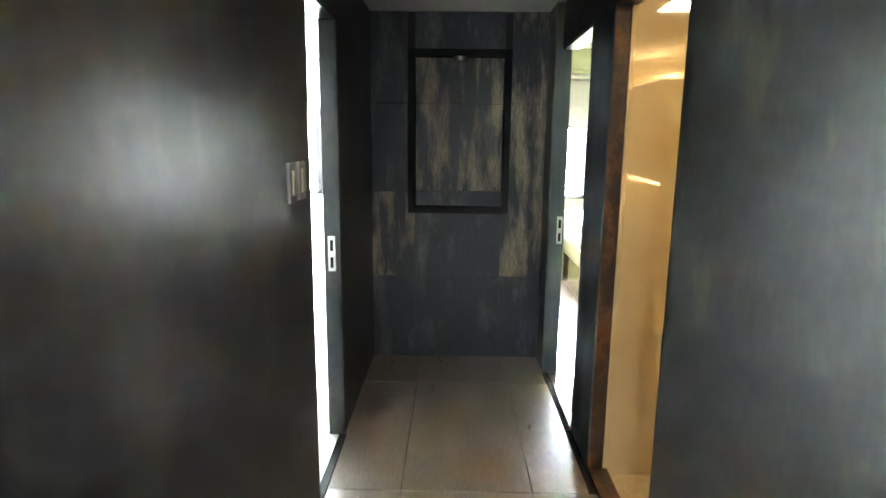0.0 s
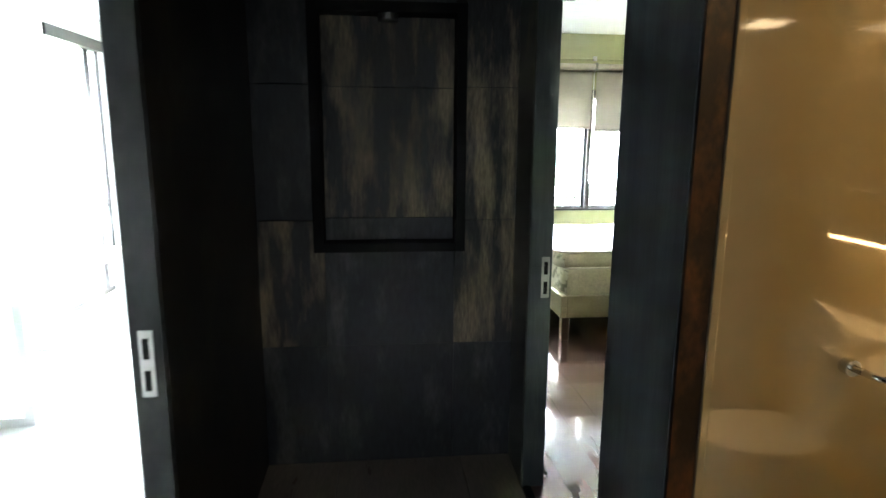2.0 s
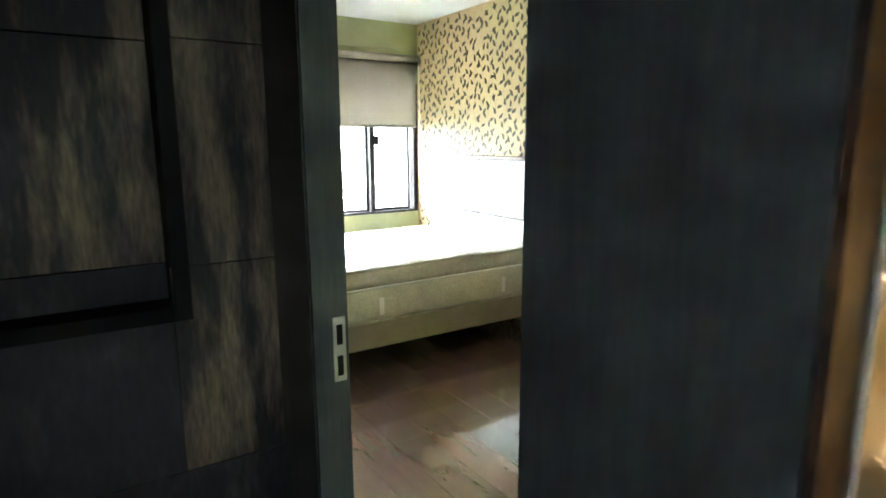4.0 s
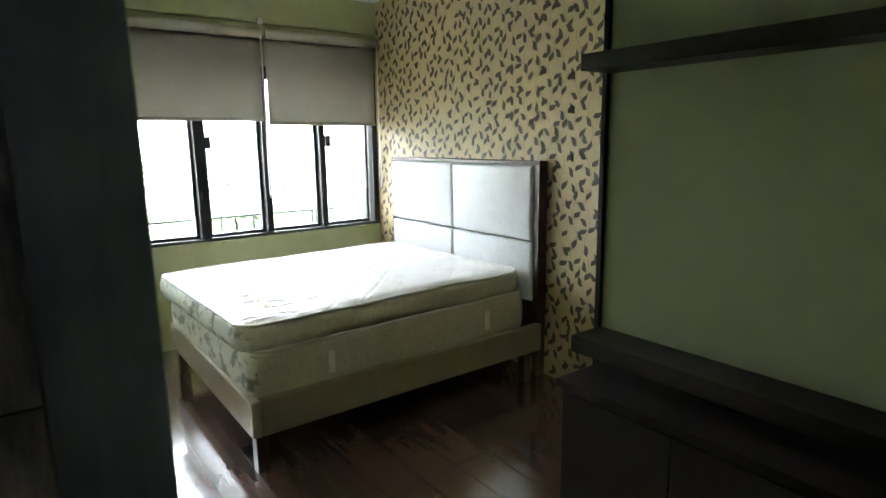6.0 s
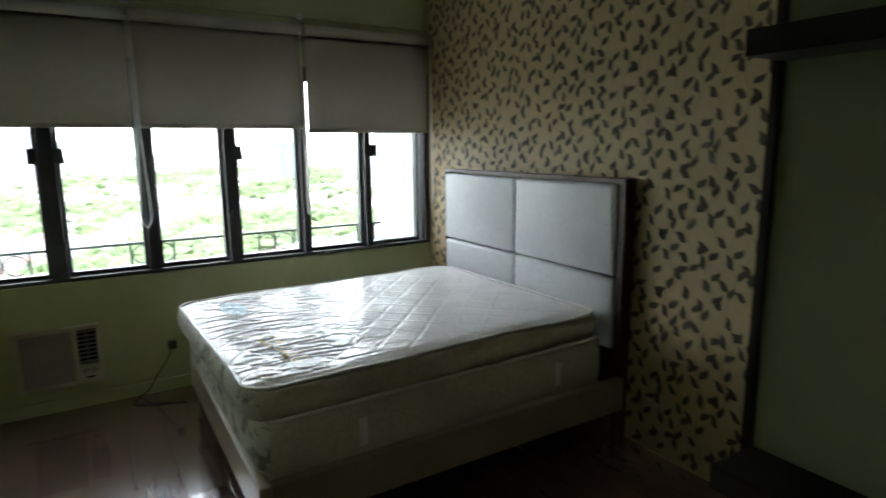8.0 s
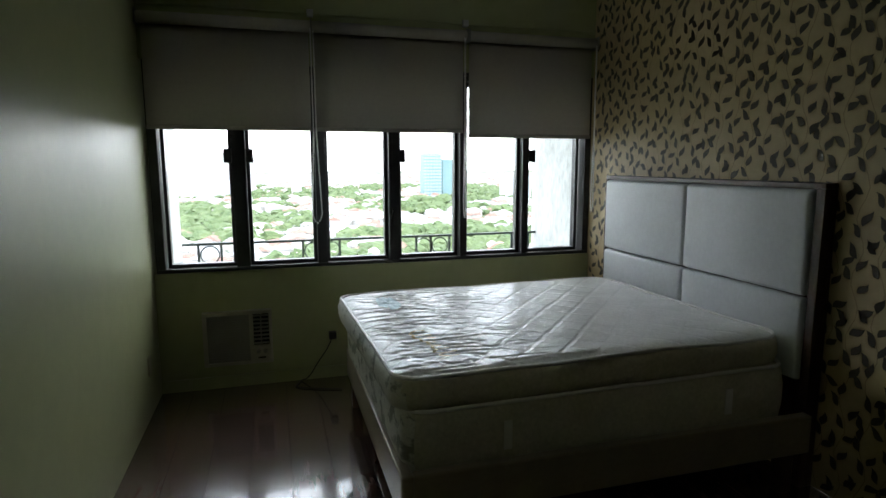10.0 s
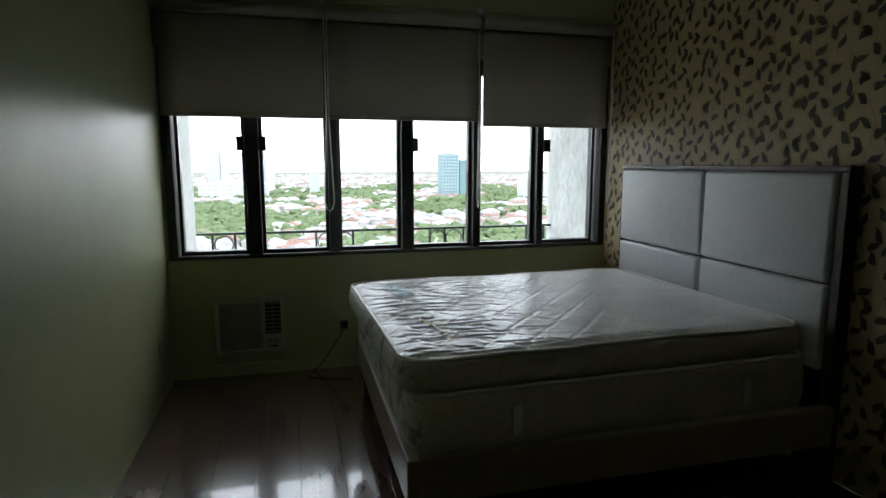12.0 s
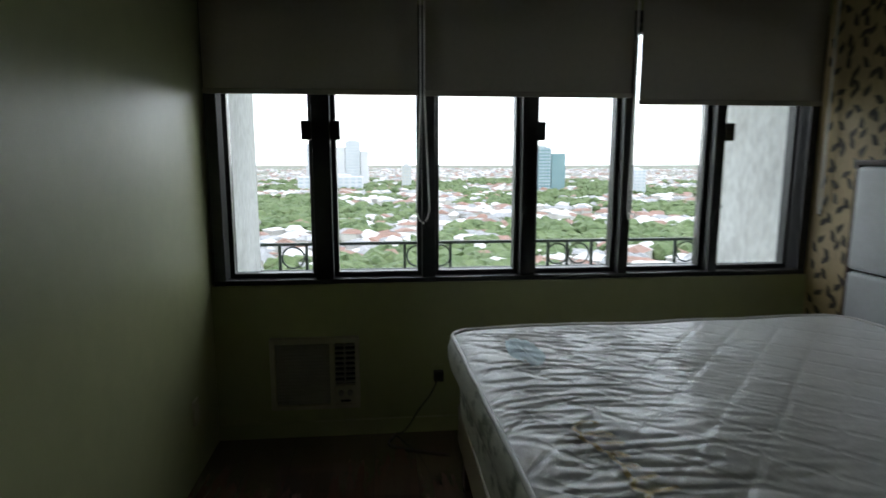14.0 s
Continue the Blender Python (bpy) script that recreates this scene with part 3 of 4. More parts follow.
part("lower_rail", boxes((0.50, 3.68, RY - 0.010, RY + 0.010, 0.655, 0.671), bevel=0.002), M_rail, rl)
for x in (0.655, 0.83, 1.48, 1.655, 1.79, 1.62 + 0.85, 2.605, 2.78, 3.39, 3.56):
    part("baluster", boxes((x - 0.009, x + 0.009, RY - 0.009, RY + 0.009, 0.60, 0.832)), M_rail, rl)
for x in (0.742, 1.567, 1.72, 2.538, 2.69, 3.475):
    bm = bmesh.new()
    pts = [(x + 0.072 * math.cos(k * math.tau / 20), RY, 0.752 + 0.072 * math.sin(k * math.tau / 20)) for k in range(21)]
    tube(bm, pts, 0.006, seg=6)
    part("ring", bm, M_rail, rl)

# ---- bed ----
bed = thing("bed", "beige leatherette double bed frame with padded grey-white headboard", "bed", (2.6, 6.65, 0))
FX0, FX1, FY0, FY1 = 1.650, 3.53, 5.826, 7.42


def soft_box(x0, x1, y0, y1, z0, z1, b, seg=3):
    bm = boxes((x0, x1, y0, y1, z0, z1))
    bmesh.ops.bevel(bm, geom=bm.edges[:], offset=b, segments=seg, affect="EDGES", profile=0.5)
    return bm


part("side_rail", soft_box(FX0 + 0.05, FX1, FY0, FY0 + 0.05, 0.19, 0.366, 0.008), M_beige, bed)
part("side_rail", soft_box(FX0 + 0.05, FX1, FY1 - 0.05, FY1, 0.19, 0.366, 0.008), M_beige, bed)
part("foot_rail", soft_box(FX0, FX0 + 0.05, FY0, FY1, 0.19, 0.368, 0.008), M_beige, bed)
part("slat_base", boxes((FX0 + 0.05, FX1, FY0 + 0.05, FY1 - 0.05, 0.20, 0.30)), M_espresso, bed)
for x in (FX0 + 0.02, 3.40):
    for y in (FY0 + 0.02, FY1 - 0.08):
        part("leg", boxes((x, x + 0.06, y, y + 0.06, 0, 0.19), bevel=0.003), M_hbwood, bed, "dark wooden leg")
HY0, HY1, HM, HZ = 5.905, 7.565, 6.727, 1.375
part("headboard_frame", boxes((3.525, 3.598, HY0 - 0.045, HY0, 0, HZ), (3.525, 3.598, HY1, HY1 + 0.025, 0, HZ), (3.525, 3.598, HY0 - 0.045, HY1 + 0.025, HZ + 0.001, HZ + 0.025), bevel=0.003), M_hbwood, bed, "dark walnut headboard frame")
part("headboard_back", boxes((3.56, 3.595, HY0, HY1, 0.25, HZ)), M_hbwood, bed)
for y0, y1 in ((HY0 + 0.004, HM - 0.004), (HM + 0.004, HY1 - 0.004)):
    for z0, z1 in ((0.894, HZ - 0.004), (0.50, 0.886)):
        bm = soft_box(3.505, 3.56, y0, y1, z0, z1, 0.022, 5)
        part("headboard_cushion", bm, M_vinyl, bed, "grey-white padded vinyl cushion", smooth=True)


def pad(x0, x1, y0, y1, z0, z1, r, nx=120, ny=100, wavy=0.0):
    """Rounded-corner slab with a crumpled top sheet: top and sides as separate bmeshes."""
    def outline(n):
        pts = []
        for cx, cy, a0 in ((x1 - r, y1 - r, 0), (x0 + r, y1 - r, 90), (x0 + r, y0 + r, 180), (x1 - r, y0 + r, 270)):
            for k in range(n + 1):
                a = radians(a0 + 90 * k / n)
                pts.append((cx + r * math.cos(a), cy + r * math.sin(a)))
        return pts
    base = outline(8)
    pts = []
    for i, p in enumerate(base):
        q = base[(i + 1) % len(base)]
        d = math.hypot(q[0] - p[0], q[1] - p[1])
        m = max(1, int(d / 0.05))
        pts += [(p[0] + (q[0] - p[0]) * k / m, p[1] + (q[1] - p[1]) * k / m) for k in range(m)]
    side = bmesh.new()
    rings = []
    cx, cy = (x0 + x1) / 2, (y0 + y1) / 2
    for f, out in ((0, -0.010), (0.06, 0.0), (0.35, 0.008), (0.65, 0.008), (0.94, 0.0), (1, -0.008)):
        rings.append([side.verts.new((px + out * (1 if px > cx else -1) + 0.004 * noise.noise((px * 9, py * 9, f * 5)), py + out * (1 if py > cy else -1) + 0.004 * noise.noise((px * 9, py * 9, f * 5 + 7)), z0 + (z1 - z0) * f + (wavy * 0.6 * noise.noise((px * 3, py * 3, 1)) if f > 0.5 else 0))) for px, py in pts])
    for a, b in zip(rings[:-1], rings[1:]):
        for k in range(len(pts)):
            side.faces.new((a[k], a[(k + 1) % len(pts)], b[(k + 1) % len(pts)], b[k]))
    side.faces.new(rings[0][::-1])
    edge = [tuple(v.co) for v in rings[-1]]
    return side, edge


def crumple(x, y):
    """Height of the sheet: long creases across the bed near the foot, shallow waves elsewhere."""
    w = noise.noise((x * 1.2, y * 1.2, 3))
    near_foot = max(0.0, min(1.0, (2.75 - x + 0.35 * w) / 0.7))
    crease = noise.noise((x * 5.0 + 0.6 * w, y * 26.0 + 3.0 * w + x * 5, 5))
    crease = -max(0.0, 0.30 - abs(crease)) * 0.022 * near_foot
    return crease + 0.006 * w + 0.004 * noise.noise((x * 5, y * 5, 9))


def mattress(name, label, x0, x1, y0, y1, z0, z1, r, top):
    t = thing(name, label, "mattress", ((x0 + x1) / 2, (y0 + y1) / 2, z0))
    side, edge = pad(x0, x1, y0, y1, z0, z1, r, wavy=0.015 if top else 0.0)
    sp = part("side_panel", side, M_matside, t, smooth=True)
    sp.data.materials.append(M_swirl)
    for poly in sp.data.polygons:
        if poly.normal.x < -0.6:
            poly.material_index = 1
    bm = bmesh.new()
    nx, ny = (220, 300) if top else (8, 8)
    grid = []
    for j in range(ny + 1):
        row = []
        for i in range(nx + 1):
            u, v = 2 * i / nx - 1, 2 * j / ny - 1
            hx, hy = (x1 - x0) / 2 - 0.008, (y1 - y0) / 2 - 0.008
            ax, ay = u * hx, v * hy
            # pull the corners in to the rounded outline
            qx, qy = max(0, abs(ax) - (hx - r)), max(0, abs(ay) - (hy - r))
            if qx and qy:
                k = max(qx, qy) / math.hypot(qx, qy)
                ax, ay = math.copysign(hx - r + qx * k, ax), math.copysign(hy - r + qy * k, ay)
            X, Yp = (x0 + x1) / 2 + ax, (y0 + y1) / 2 + ay
            rim = min(hx - abs(u * hx), hy - abs(v * hy))
            f = min(1.0, rim / 0.09)
            z = z1 + 0.015 * 0.6 * noise.noise((X * 3, Yp * 3, 1)) * (1 if top else 0) + (0.022 * math.sin(f * math.pi / 2) + crumple(X, Yp) * f if top else 0.0)
            row.append(bm.verts.new((X, Yp, z)))
        grid.append(row)
    for j in range(ny):
        for i in range(nx):
            bm.faces.new((grid[j][i], grid[j][i + 1], grid[j + 1][i + 1], grid[j + 1][i]))
    part("quilted_top", bm, M_quilt if top else M_matside, t, smooth=True)
    bm = bmesh.new()
    e = [(x, y, z + 0.007) for x, y, z in edge]
    tube(bm, e + e[:1], 0.0085, seg=6)
    part("piping", bm, M_piping, t, smooth=True)
    return t


boxspring = mattress("box_spring", "cream quilted box spring lying in the bed frame", 1.668, 3.475, 5.905, 7.415, 0.30, 0.568, 0.09, False)
for x in (2.05, 3.1):
    part("care_label", boxes((x, x + 0.035, 5.884, 5.889, 0.395, 0.51)), M_piping, boxspring, "pale woven label")
matt = mattress("mattress", "bare quilted white mattress with creased cover, piping and faded label", 1.625, 3.475, 5.935, 7.448, 0.572, 0.692, 0.11, True)


def sheet_z(x, y):
    return 0.692 + 0.009 * noise.noise((x * 3, y * 3, 1)) + 0.022 + crumple(x, y)


# faded oval label and a line of worn gold embroidery near the foot
bm = bmesh.new()
ring_v = []
for ring in range(7):
    ring_v.append([bm.verts.new((1.862 + 0.062 * ring / 6 * math.cos(k * math.tau / 36), 7.09 + 0.155 * ring / 6 * math.sin(k * math.tau / 36), 0.0)) for k in range(36)])
for a, b_ in zip(ring_v[:-1], ring_v[1:]):
    for k in range(36):
        bm.faces.new((a[k], b_[k], b_[(k + 1) % 36], a[(k + 1) % 36]))
for v in bm.verts:
    v.co.z = sheet_z(v.co.x, v.co.y) + 0.0025
part("oval_label", bm, M_aqua, matt, "faded pale blue oval label", smooth=True)
bm = bmesh.new()
for off in (0.0, 0.006):
    pts = []
    for k in range(150):
        f = k / 149
        yy = 6.49 - 0.36 * f + 0.022 * math.sin(f * 44)
        xx = 1.855 + 0.05 * f + off + (0.032 + 0.014 * math.sin(f * 9)) * math.cos(f * 44 + 0.6 * math.sin(f * 5))
        pts.append((xx, yy, sheet_z(xx, yy) + 0.006))
    flat = []
    for k, (px, py, pz) in enumerate(pts):
        qx, qy, _ = pts[min(k + 1, len(pts) - 1)]
        ox, oy, _ = pts[max(k - 1, 0)]
        d = Vector((qx - ox, qy - oy)).normalized() * 0.0045
        flat.append((bm.verts.new((px - d.y, py + d.x, pz)), bm.verts.new((px + d.y, py - d.x, pz))))
    for a, b_ in zip(flat[:-1], flat[1:]):
        bm.faces.new((a[0], a[1], b_[1], b_[0]))
part("gold_embroidery", bm, M_gold, matt, "worn gold embroidered lettering, not legible")

# mattress and box spring lie slightly askew in the frame
matt.rotation_euler.z = radians(2.0)
boxspring.rotation_euler.z = radians(1.2)

# ---- air conditioner ----
ac = thing("air_conditioner", "ivory window air conditioner built into the wall under the window", "air conditioner", (1.04, 7.92, 0.31))
AX0, AX1, AZ0, AZ1 = 0.825, 1.26, 0.135, 0.50
part("surround", boxes((AX0, AX0 + 0.025, 7.885, 7.93, AZ0, AZ1), (AX1 - 0.02, AX1, 7.885, 7.93, AZ0, AZ1), (AX0 + 0.025, AX1 - 0.02, 7.885, 7.93, AZ1 - 0.025, AZ1), (AX0 + 0.025, AX1 - 0.02, 7.885, 7.93, AZ0, AZ0 + 0.02), (1.115, 1.14, 7.887, 7.93, AZ0 + 0.02, AZ1 - 0.025), bevel=0.003), M_plastic, ac)
grille = part("intake_grille", boxes((AX0 + 0.025, 1.115, 7.905, 7.93, AZ0 + 0.02, AZ1 - 0.025)), M_plasticg, ac, "grey ribbed intake grille")
for k in range(18):
    z = AZ0 + 0.03 + k * 0.0172
    part("rib", boxes((AX0 + 0.028, 1.112, 7.899, 7.905, z, z + 0.008)), M_plasticg, grille)
vent = part("outlet_vent", boxes((1.14, AX1 - 0.02, 7.915, 7.93, 0.255, AZ1 - 0.025)), M_black, ac, "black air outlet")
for k in range(8):
    z = 0.268 + k * 0.027
    part("vane", boxes((1.142, AX1 - 0.022, 7.892, 7.915, z, z + 0.006)), M_plasticg, vent)
part("vane", boxes((1.185, 1.192, 7.893, 7.915, 0.255, AZ1 - 0.025)), M_plasticg, vent)
panel_c = part("control_panel", boxes((1.14, AX1 - 0.02, 7.893, 7.93, AZ0 + 0.02, 0.253), bevel=0.002), M_plastic, ac)
for x in (1.168, 1.212):
    bm = bmesh.new()
    rod(bm, (x, 7.893, 0.215), (x, 7.878, 0.215), 0.015, 0.012, seg=16)
    part("knob", bm, M_plasticg, panel_c, "grey control knob")
part("badge", boxes((1.165, 1.215, 7.890, 7.892, 0.168, 0.178)), M_black, panel_c)
ac.location = (0.99, 7.92, 0.335)
so = thing("wall_socket", "dark plug in a socket beside the bed under the window", "socket", (1.62, 7.92, 0.42))
part("plate", boxes((1.575, 1.645, 7.92, 7.93, 0.26, 0.36), bevel=0.003), M_cream, so)
part("plug", boxes((1.585, 1.635, 7.875, 7.92, 0.285, 0.335), bevel=0.005), M_cord, so)
cb = thing("power_cable", "thin dark cable hanging from the socket onto the floor", "cable", (1.5, 7.85, 0))
bm = bmesh.new()
pts = [(1.61 - 0.22 * k / 10, 7.89 - 0.02 * math.sin(k), 0.30 * (1 - k / 10) ** 1.5 + 0.006) for k in range(11)]
pts += [(1.39 - 0.12 * math.sin(k * 0.5) + 0.03 * k, 7.87 - 0.03 * k, 0.006) for k in range(1, 8)]
tube(bm, pts, 0.004, seg=6)
part("cord", bm, M_cord, cb)
so2 = thing("wall_socket", "ivory wall socket low on the olive wall", "socket", (0.6, 7.6, 0.3))
part("plate", boxes((BX0, BX0 + 0.01, 7.55, 7.62, 0.25, 0.36), bevel=0.003), M_plastic, so2)

# ---- media wall and dresser ----
PX, PY0, PY1 = 2.467, 2.95, 4.551
structure("wall_media", boxes((PX, 2.58, PY0, PY1 - 0.02, 0.0, BH)), M_greenglass, "glossy pale green painted media panel")
structure("trim_media", boxes((PX - 0.015, 2.59, PY1 - 0.02, PY1, 0, BH), bevel=0.003), M_espresso, "dark wooden edge strip of the media panel")
sh = thing("upper_shelf", "dark espresso floating shelf across the green panel", "shelf", (2.35, 4, 1.68))
part("board", boxes((2.324, PX - 0.001, PY0, PY1 - 0.020, 1.739, 1.789), bevel=0.003), M_espresso, sh)
sh = thing("lower_shelf", "dark espresso floating ledge above the dresser", "shelf", (2.35, 4, 0.86))
part("board", boxes((2.316, PX - 0.001, PY0, PY1 - 0.018, 0.845, 0.901), bevel=0.003), M_espresso, sh)
dr = thing("dresser", "long dark espresso dresser with door fronts under the green panel", "dresser", (2.2, 3.8, 0))
part("body", boxes((2.214, PX - 0.002, PY0 + 0.02, PY1 - 0.08, 0.0, 0.774)), M_espresso, dr)
part("top", boxes((2.188, PX - 0.001, PY0 + 0.01, PY1 - 0.07, 0.775, 0.801), bevel=0.003), M_espresso, dr)
for k in range(4):
    y0 = PY0 + 0.03 + k * 0.368
    part("door", boxes((2.195, 2.213, y0, y0 + 0.362, 0.06, 0.764), bevel=0.003), M_espresso, dr)

# ceiling downlights
for x, y in ((2.7, 6.9), (2.9, 4.4)):
    dl = thing("ceiling_downlight", "small round white downlight recessed in the ceiling", "downlight", (x, y, BH), "bedroom downlights")
    bm = bmesh.new()
    rod(bm, (x, y, BH), (x, y, BH - 0.008), 0.06, seg=24)
    part("ring", bm, M_white, dl)
    bm = bmesh.new()
    rod(bm, (x, y, BH - 0.008), (x, y, BH - 0.010), 0.045, seg=24)
    part("lens", bm, M_downlight, dl)

# ---- wallpaper print ----
rng = random.Random(7)


def leaf_outline(length, width, curl):
    n = 7
    left, right = [], []
    for k in range(n + 1):
        f = k / n
        w = width * math.sin(math.pi * f ** 0.8) ** 1.25
        bend = curl * (f - 0.5) ** 2 + 0.004 * math.sin(f * math.tau)
        left.append((bend - w / 2, f * length))
        right.append((bend + w / 2, f * length))
    return left + right[-2:0:-1]


verts, faces, sv, sf = [], [], [], []
xw = BX1 - 0.0015
col = 0
y = 5.0
while y < 7.93:
    z = rng.uniform(-0.1, 0.0)
    phase = col * 2.2
    col += 1
    prev = None
    side = 1
    while z < 2.7:
        yy = y + 0.022 * math.sin(z * 24 + phase)
        if prev and 0 < z < 2.68 and yy < 7.925:
            i = len(sv)
            sv += [(xw, prev[0] - 0.0016, prev[1]), (xw, prev[0] + 0.0016, prev[1]), (xw, yy + 0.0016, z), (xw, yy - 0.0016, z)]
            sf.append((i, i + 3, i + 2, i + 1))
        prev = (yy, z)
        if rng.random() < 0.96:
            ang = side * radians(rng.uniform(14, 58)) + radians(rng.uniform(-12, 12))
            out = leaf_outline(rng.uniform(0.064, 0.082), rng.uniform(0.029, 0.036), side * rng.uniform(-0.03, 0.03))
            ca, sa = math.cos(ang), math.sin(ang)
            off = 0.020
            placed = [(yy + (u * ca - (v + off) * -sa), z + (u * -sa + (v + off) * ca)) for u, v in out]
            if all(4.9 < a < 7.925 and 0.01 < b < 2.69 for a, b in placed):
                i = len(verts)
                verts += [(xw - 0.0008, a, b) for a, b in placed]
                faces.append(tuple(range(i, i + len(placed)))[::-1])
        side = -side
        z += rng.uniform(0.043, 0.051)
    y += 0.106 + rng.uniform(-0.004, 0.004)
for nm, vv, ff, mm in (("leaf_print", verts, faces, M_leaf), ("stem_print", sv, sf, M_stem)):
    me = bpy.data.meshes.new(nm)
    me.from_pydata(vv, [], ff)
    me.materials.append(mm)
    ob = new(nm, me)
    ob.parent = wall_paper
    ob["kind"] = "stuff"

# ---- city ----
GZ = -58.0
M_ground = mat("urban_ground", (0.17, 0.165, 0.15), 0.9, (0.06, 0.085, 0.035), 0.02, contrast=(0.42, 0.58), fine=0.4, coord="World")
M_tree = mat("tree_foliage", (0.05, 0.085, 0.028), 0.8, (0.10, 0.135, 0.055), 0.09, fine=0.5, coord="World")
M_house = mat("house_wall", (0.50, 0.49, 0.46), 0.8, (0.38, 0.37, 0.35), 0.05, coord="World")
M_roofs = [mat("grey_roof", (0.26, 0.26, 0.27), 0.7, (0.19, 0.20, 0.21), 0.06, fine=0.2, coord="World"), mat("red_roof", (0.24, 0.14, 0.11), 0.8, (0.18, 0.12, 0.10), 0.06, fine=0.2, coord="World"), mat("white_roof", (0.5, 0.5, 0.5), 0.7, (0.4, 0.4, 0.41), 0.06, fine=0.2, coord="World")]
structure("ground", boxes((-3500, 3500, -300, 4500, GZ - 5, GZ)), M_ground, "green and built-up city plain far below")
nrs = np.random.RandomState(4)


def fan(n, near, far, spread=0.75, power=1.0):
    d = near + (far - near) * nrs.rand(n) ** power
    a = (nrs.rand(n) * 2 - 1) * spread
    return d * np.sin(a) + 2.0, d * np.cos(a)


ico = bmesh.new()
bmesh.ops.create_icosphere(ico, subdivisions=2, radius=1.0)
ico.verts.ensure_lookup_table()
IV = np.array([v.co[:] for v in ico.verts])
IF = [[v.index for v in f.verts] for f in ico.faces]
ico.free()


def heap(name, label, category, xs, ys, sizes, material, squash):
    vs, fs = [], []
    for x, y_, s in zip(xs, ys, sizes):
        base = len(vs) * len(IV)
        v = IV * (1 + 0.55 * (nrs.rand(len(IV), 1) - 0.5)) * s * np.array([1, 1, squash]) + np.array([x, y_, GZ + s * squash * 0.7])
        vs.append(v)
        fs += [[a + base for a in f] for f in IF]
    me = bpy.data.meshes.new(name)
    me.from_pydata(np.concatenate(vs).tolist(), [], fs)
    me.materials.append(material)
    return tagged(new(name, me), label, category, kind="stuff")


# groves where a slow noise is high, houses elsewhere
tx, ty = fan(13000, 150, 1500, power=0.9)
keep = np.array([noise.noise((a * 0.006, b * 0.006, 2)) > -0.04 for a, b in zip(tx, ty)])
tx, ty = tx[keep][:7500], ty[keep][:7500]
heap("tree_crowns", "dense green tree crowns among the houses far below", "trees", tx, ty, 3.5 + 4.5 * nrs.rand(len(tx)), M_tree, 0.8)
hx, hy = fan(11000, 190, 3000, power=0.8)
keep = np.array([noise.noise((a * 0.006, b * 0.006, 2)) < 0.16 for a, b in zip(hx, hy)])
hx, hy = hx[keep], hy[keep]
groups = nrs.randint(0, 3, len(hx))
hv, hf = [], []
rv, rf = ([], [], []), ([], [], [])
for x, y_, g in zip(hx, hy, groups):
    w, d, h, r = 4 + 5 * nrs.rand(), 4 + 4 * nrs.rand(), 3.5 + 3 * nrs.rand(), 1.5 + 2 * nrs.rand()
    a = nrs.rand() * math.pi
    ca, sa = math.cos(a), math.sin(a)
    def P(u, v, z):
        return (x + u * ca - v * sa, y_ + u * sa + v * ca, GZ + z)
    i = len(hv)
    hv += [P(-w, -d, 0), P(w, -d, 0), P(w, d, 0), P(-w, d, 0), P(-w, -d, h), P(w, -d, h), P(w, d, h), P(-w, d, h)]
    hf += [(i, i + 1, i + 5, i + 4), (i + 1, i + 2, i + 6, i + 5), (i + 2, i + 3, i + 7, i + 6), (i + 3, i, i + 4, i + 7)]
    j = len(rv[g])
    rv[g].extend([P(-w * 1.1, -d * 1.1, h), P(w * 1.1, -d * 1.1, h), P(w * 1.1, d * 1.1, h), P(-w * 1.1, d * 1.1, h), P(-w * 0.6, 0, h + r), P(w * 0.6, 0, h + r)])
    rf[g].extend([(j, j + 1, j + 5, j + 4), (j + 1, j + 2, j + 5), (j + 2, j + 3, j + 4, j + 5), (j + 3, j, j + 4)])
me = bpy.data.meshes.new("houses")
me.from_pydata(hv, [], hf)
me.materials.append(M_house)
tagged(new("house_walls", me), "pale walls of countless low houses far below", "houses", kind="stuff")
for g, nm in enumerate(("grey", "red", "white")):
    me = bpy.data.meshes.new(nm + "_roofs")
    me.from_pydata(rv[g], [], rf[g])
    me.materials.append(M_roofs[g])
    tagged(new(nm + "_roofs", me), nm + " hipped roofs of low houses far below", "roofs", kind="stuff")

M_tower = mat("pale_concrete_tower", (0.5, 0.51, 0.53), 0.8, (0.44, 0.45, 0.47), 0.05, coord="World")
M_teal = mat("teal_glass_tower", (0.12, 0.21, 0.23), 0.5, (0.15, 0.24, 0.255), 0.05, coord="World")
M_winband = mat("tower_window", (0.30, 0.36, 0.40), 0.3, (0.36, 0.42, 0.46), 0.1, coord="World")


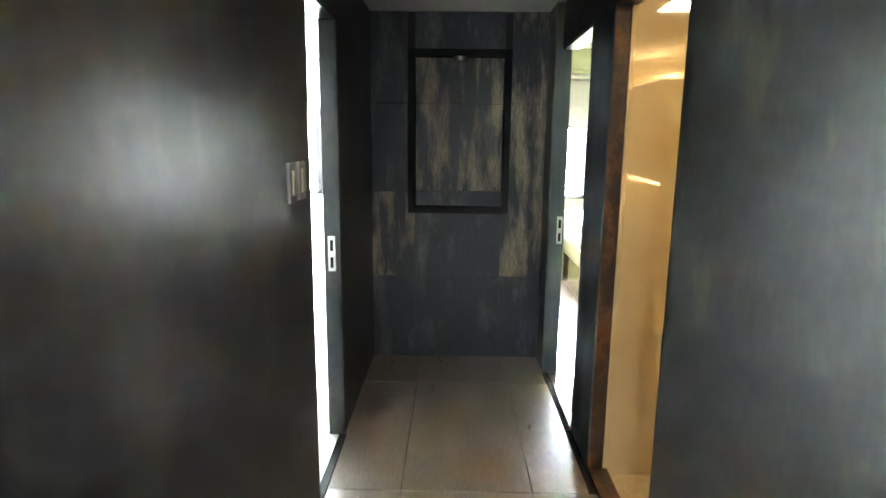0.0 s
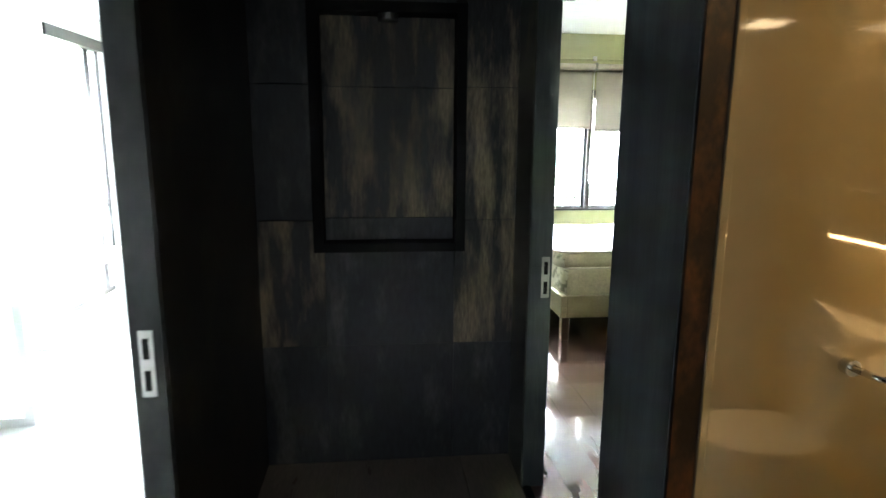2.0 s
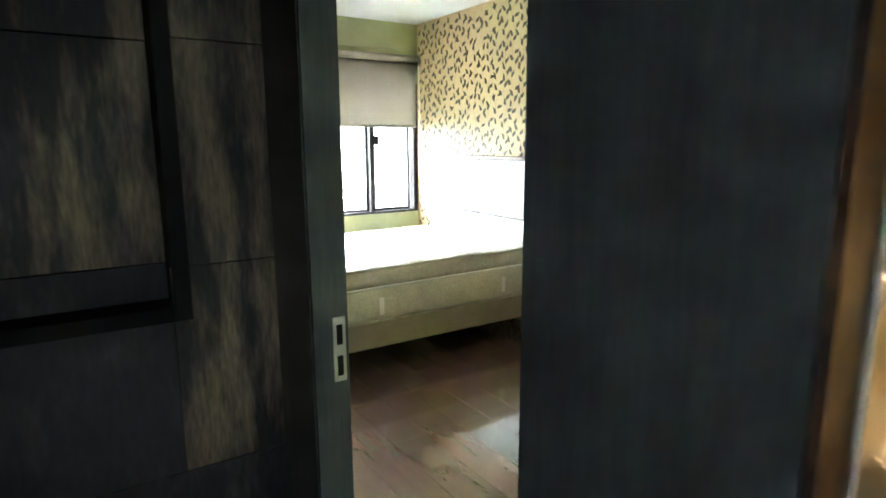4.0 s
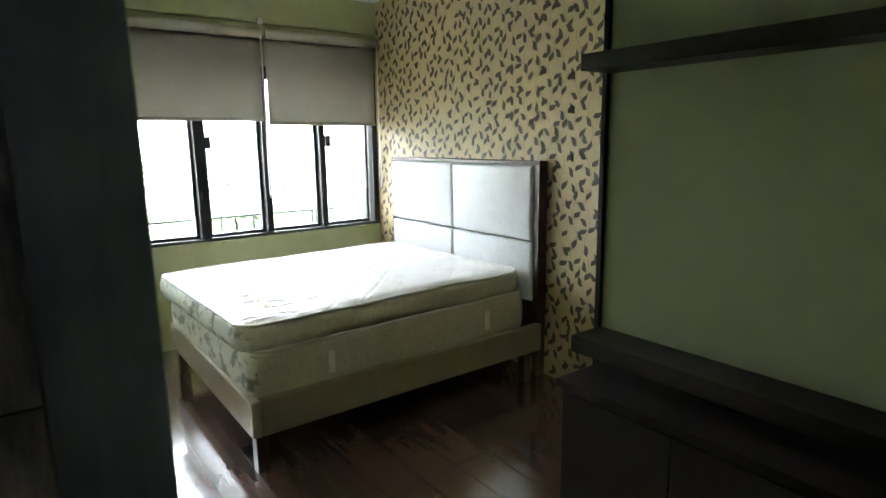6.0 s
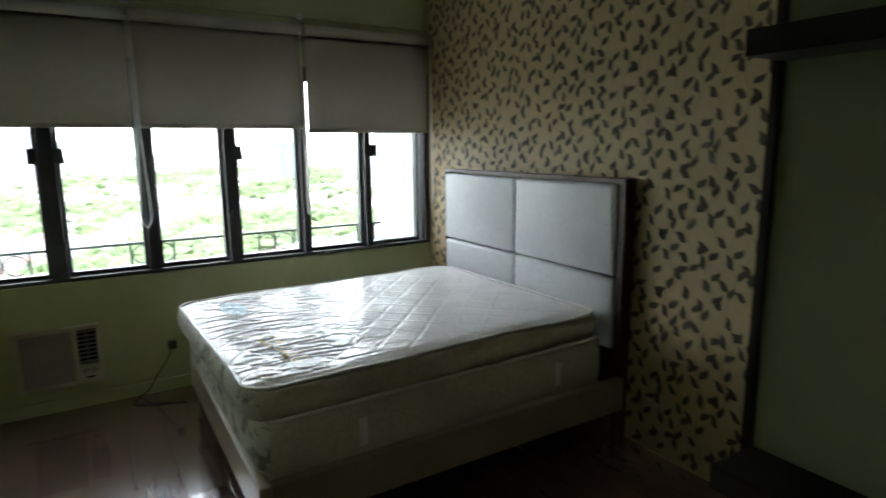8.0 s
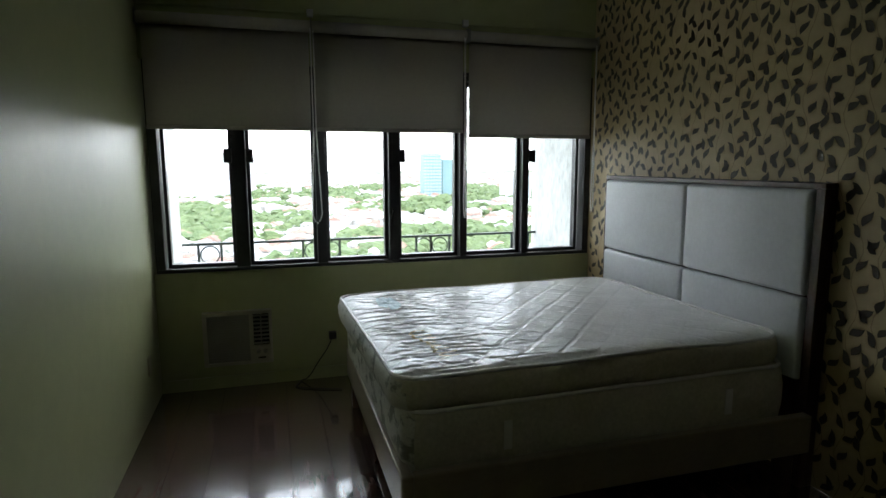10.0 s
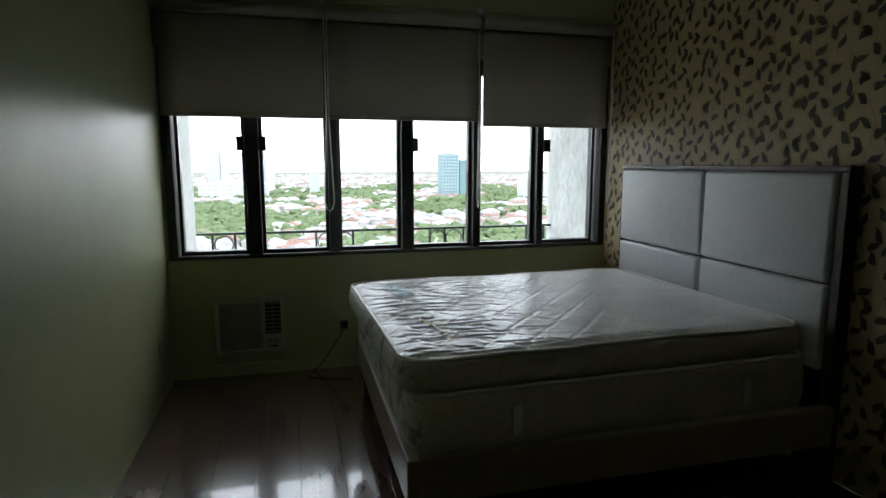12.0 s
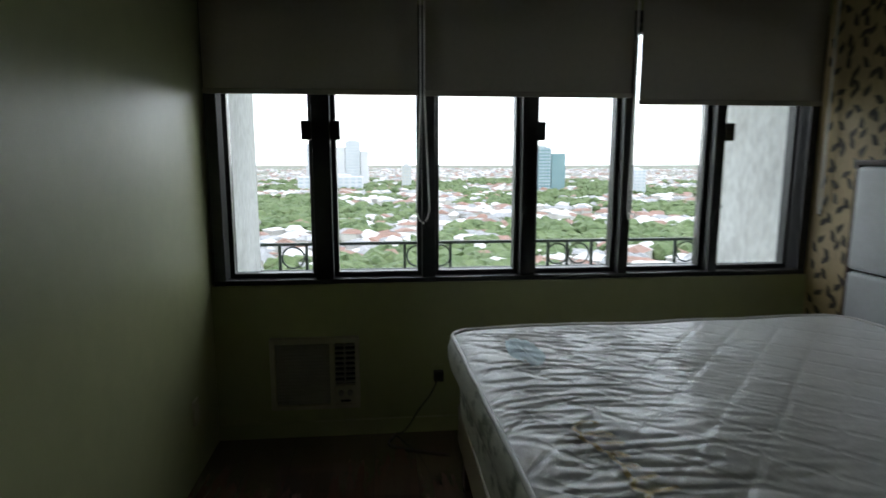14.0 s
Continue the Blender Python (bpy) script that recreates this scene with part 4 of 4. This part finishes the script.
def tower(label, x, y_, w, d, h, material, floors, bays, steps=()):
    t = thing("tower_block", label, "building", (x, y_, GZ))
    wall = part("wall", boxes((x - w, x + w, y_ - d, y_ + d, GZ, GZ + h)), material, t)
    for sx, sw, sh_ in steps:
        part("wing", boxes((x + sx - sw, x + sx + sw, y_ - d * 0.8, y_ + d * 0.8, GZ, GZ + sh_)), material, t)
    part("roof", boxes((x - w * 0.6, x + w * 0.6, y_ - d * 0.6, y_ + d * 0.6, GZ + h, GZ + h + 4)), M_tower, t)
    me = None
    bw, fh = 2 * w / bays, h / floors
    for i in range(bays):
        for k in range(floors):
            px, pz = x - w + (i + 0.5) * bw, GZ + (k + 0.55) * fh
            if me is None:
                me = mesh_of("window", boxes((-bw * 0.3, bw * 0.3, -0.4, 0.0, -fh * 0.28, fh * 0.28)), M_winband)
            ob = new("window", me)
            ob.parent = t
            ob.matrix_parent_inverse = t.matrix_world.inverted()
            ob.matrix_basis = Matrix.Translation((px, y_ - d - 0.05, pz))


tower("twin teal glass-clad tower under construction in the distance", 268, 1000, 16, 14, 76, M_teal, 14, 6, ((30, 12, 66),))
tower("pale stepped residential tower cluster in the distance", -62, 1250, 15, 14, 92, M_tower, 16, 6, ((-24, 8, 80), (24, 8, 72)))
tower("pale residential tower in the distance", -150, 1300, 12, 14, 88, M_tower, 16, 5, ((20, 7, 82),))
tower("low white office block among the trees", 385, 900, 22, 14, 40, M_tower, 8, 6)
tower("small brown block in the distance", 45, 1150, 9, 9, 44, M_house, 8, 3)
tower("long low white mall building in the distance", -90, 1050, 55, 20, 26, M_tower, 4, 10)

# ---- floor and wall pieces ----


def piece_mesh(name, w, d, h, material, b=0.0015):
    return mesh_of(name, boxes((0, w, 0, d, 0, h), bevel=0) if not b else boxes((0, w, 0, d, 0, h), bevel=b), material)


def piece(name, me, parent, place):
    ob = new(name, me)
    ob.parent = parent
    ob.matrix_parent_inverse = parent.matrix_world.inverted()
    ob.matrix_basis = Matrix.Translation(place)
    return ob


bpy.context.view_layer.update()
# corridor floor tiles
for x0, x1 in ((-0.30, 0.042), (0.045, 0.636), (0.639, 0.928)):
    me = piece_mesh("tile", x1 - x0, 1.197, 0.012, M_floor)
    for k in range(5):
        y0 = -1.075 + k * 1.2
        if y0 + 1.197 > 4.2:
            me = piece_mesh("tile", min(x1, 0.884) - x0, 4.2 - y0, 0.012, M_floor)
        if x1 > 0.9 and k == 3:
            me = piece_mesh("tile", 0.892 - x0, 1.197, 0.012, M_floor)
        piece("tile", me, floor_c, (x0, y0, -0.012))
# end-wall tiles
COLS = ((-0.30, -0.002), (0.0, 0.598), (0.6, 0.90))
BROWN = {(0, 1), (2, 1), (2, 2), (2, 3)}
for c, (x0, x1) in enumerate(COLS):
    for r in range(4):
        spans = [(r * 0.6, r * 0.6 + 0.597)]
        xa, xb = x0, x1
        if r > 0:
            if c == 0:
                spans = [(0.6, 1.05), (1.05, 1.197)] if r == 1 else spans
            if c == 1:
                spans = {1: [(0.6, 1.05)], 2: [], 3: [(2.15, 2.397)]}[r]
        for z0, z1 in spans:
            xb2 = min(xb, -0.051) if c == 0 and z0 > 1.04 and z0 < 2.1 else xb
            xa2 = max(xa, 0.649) if c == 2 and z0 > 1.04 and z0 < 2.1 else xa
            me = mesh_of("tile", boxes((0, xb2 - xa2, 0, 0.012, 0, z1 - z0), bevel=0.0015), M_tile_brown if (c, r) in BROWN else M_tile_dark)
            piece("tile", me, wall_end, (xa2, YE, z0))
for z0, z1 in ((1.093, 1.197), (1.2, 1.797), (1.8, 2.105)):
    me = mesh_of("tile", boxes((0, 0.604, 0, 0.012, 0, z1 - z0), bevel=0.0015), M_tile_brown if z0 > 1.1 else M_tile_dark)
    piece("tile", me, wall_end, (-0.002, YE + 0.095, z0))
# bedroom planks along the room
pr = random.Random(3)
PW = 0.195
shared = {}


def plank_mesh(w, length):
    key = (round(w, 3), round(length, 3))
    if key not in shared:
        shared[key] = mesh_of("plank", boxes((0, w - 0.0015, 0, length - 0.0015, 0, 0.012), bevel=0.001), M_wood)
    return shared[key]


x = BX0
while x < 3.60 - 0.01:
    w = min(PW, 3.60 - x)
    y = 3.142 if x < 1.02 < x + w else 2.95 if x > 1.02 else 4.37
    first = pr.choice((0.4, 0.8, 1.2))
    while y < 7.93 - 0.01:
        length = min(first if first else 1.2, 7.93 - y)
        first = 0
        piece("plank", plank_mesh(w, length), floor_b, (x, y, -0.012))
        y += length
    x += PW
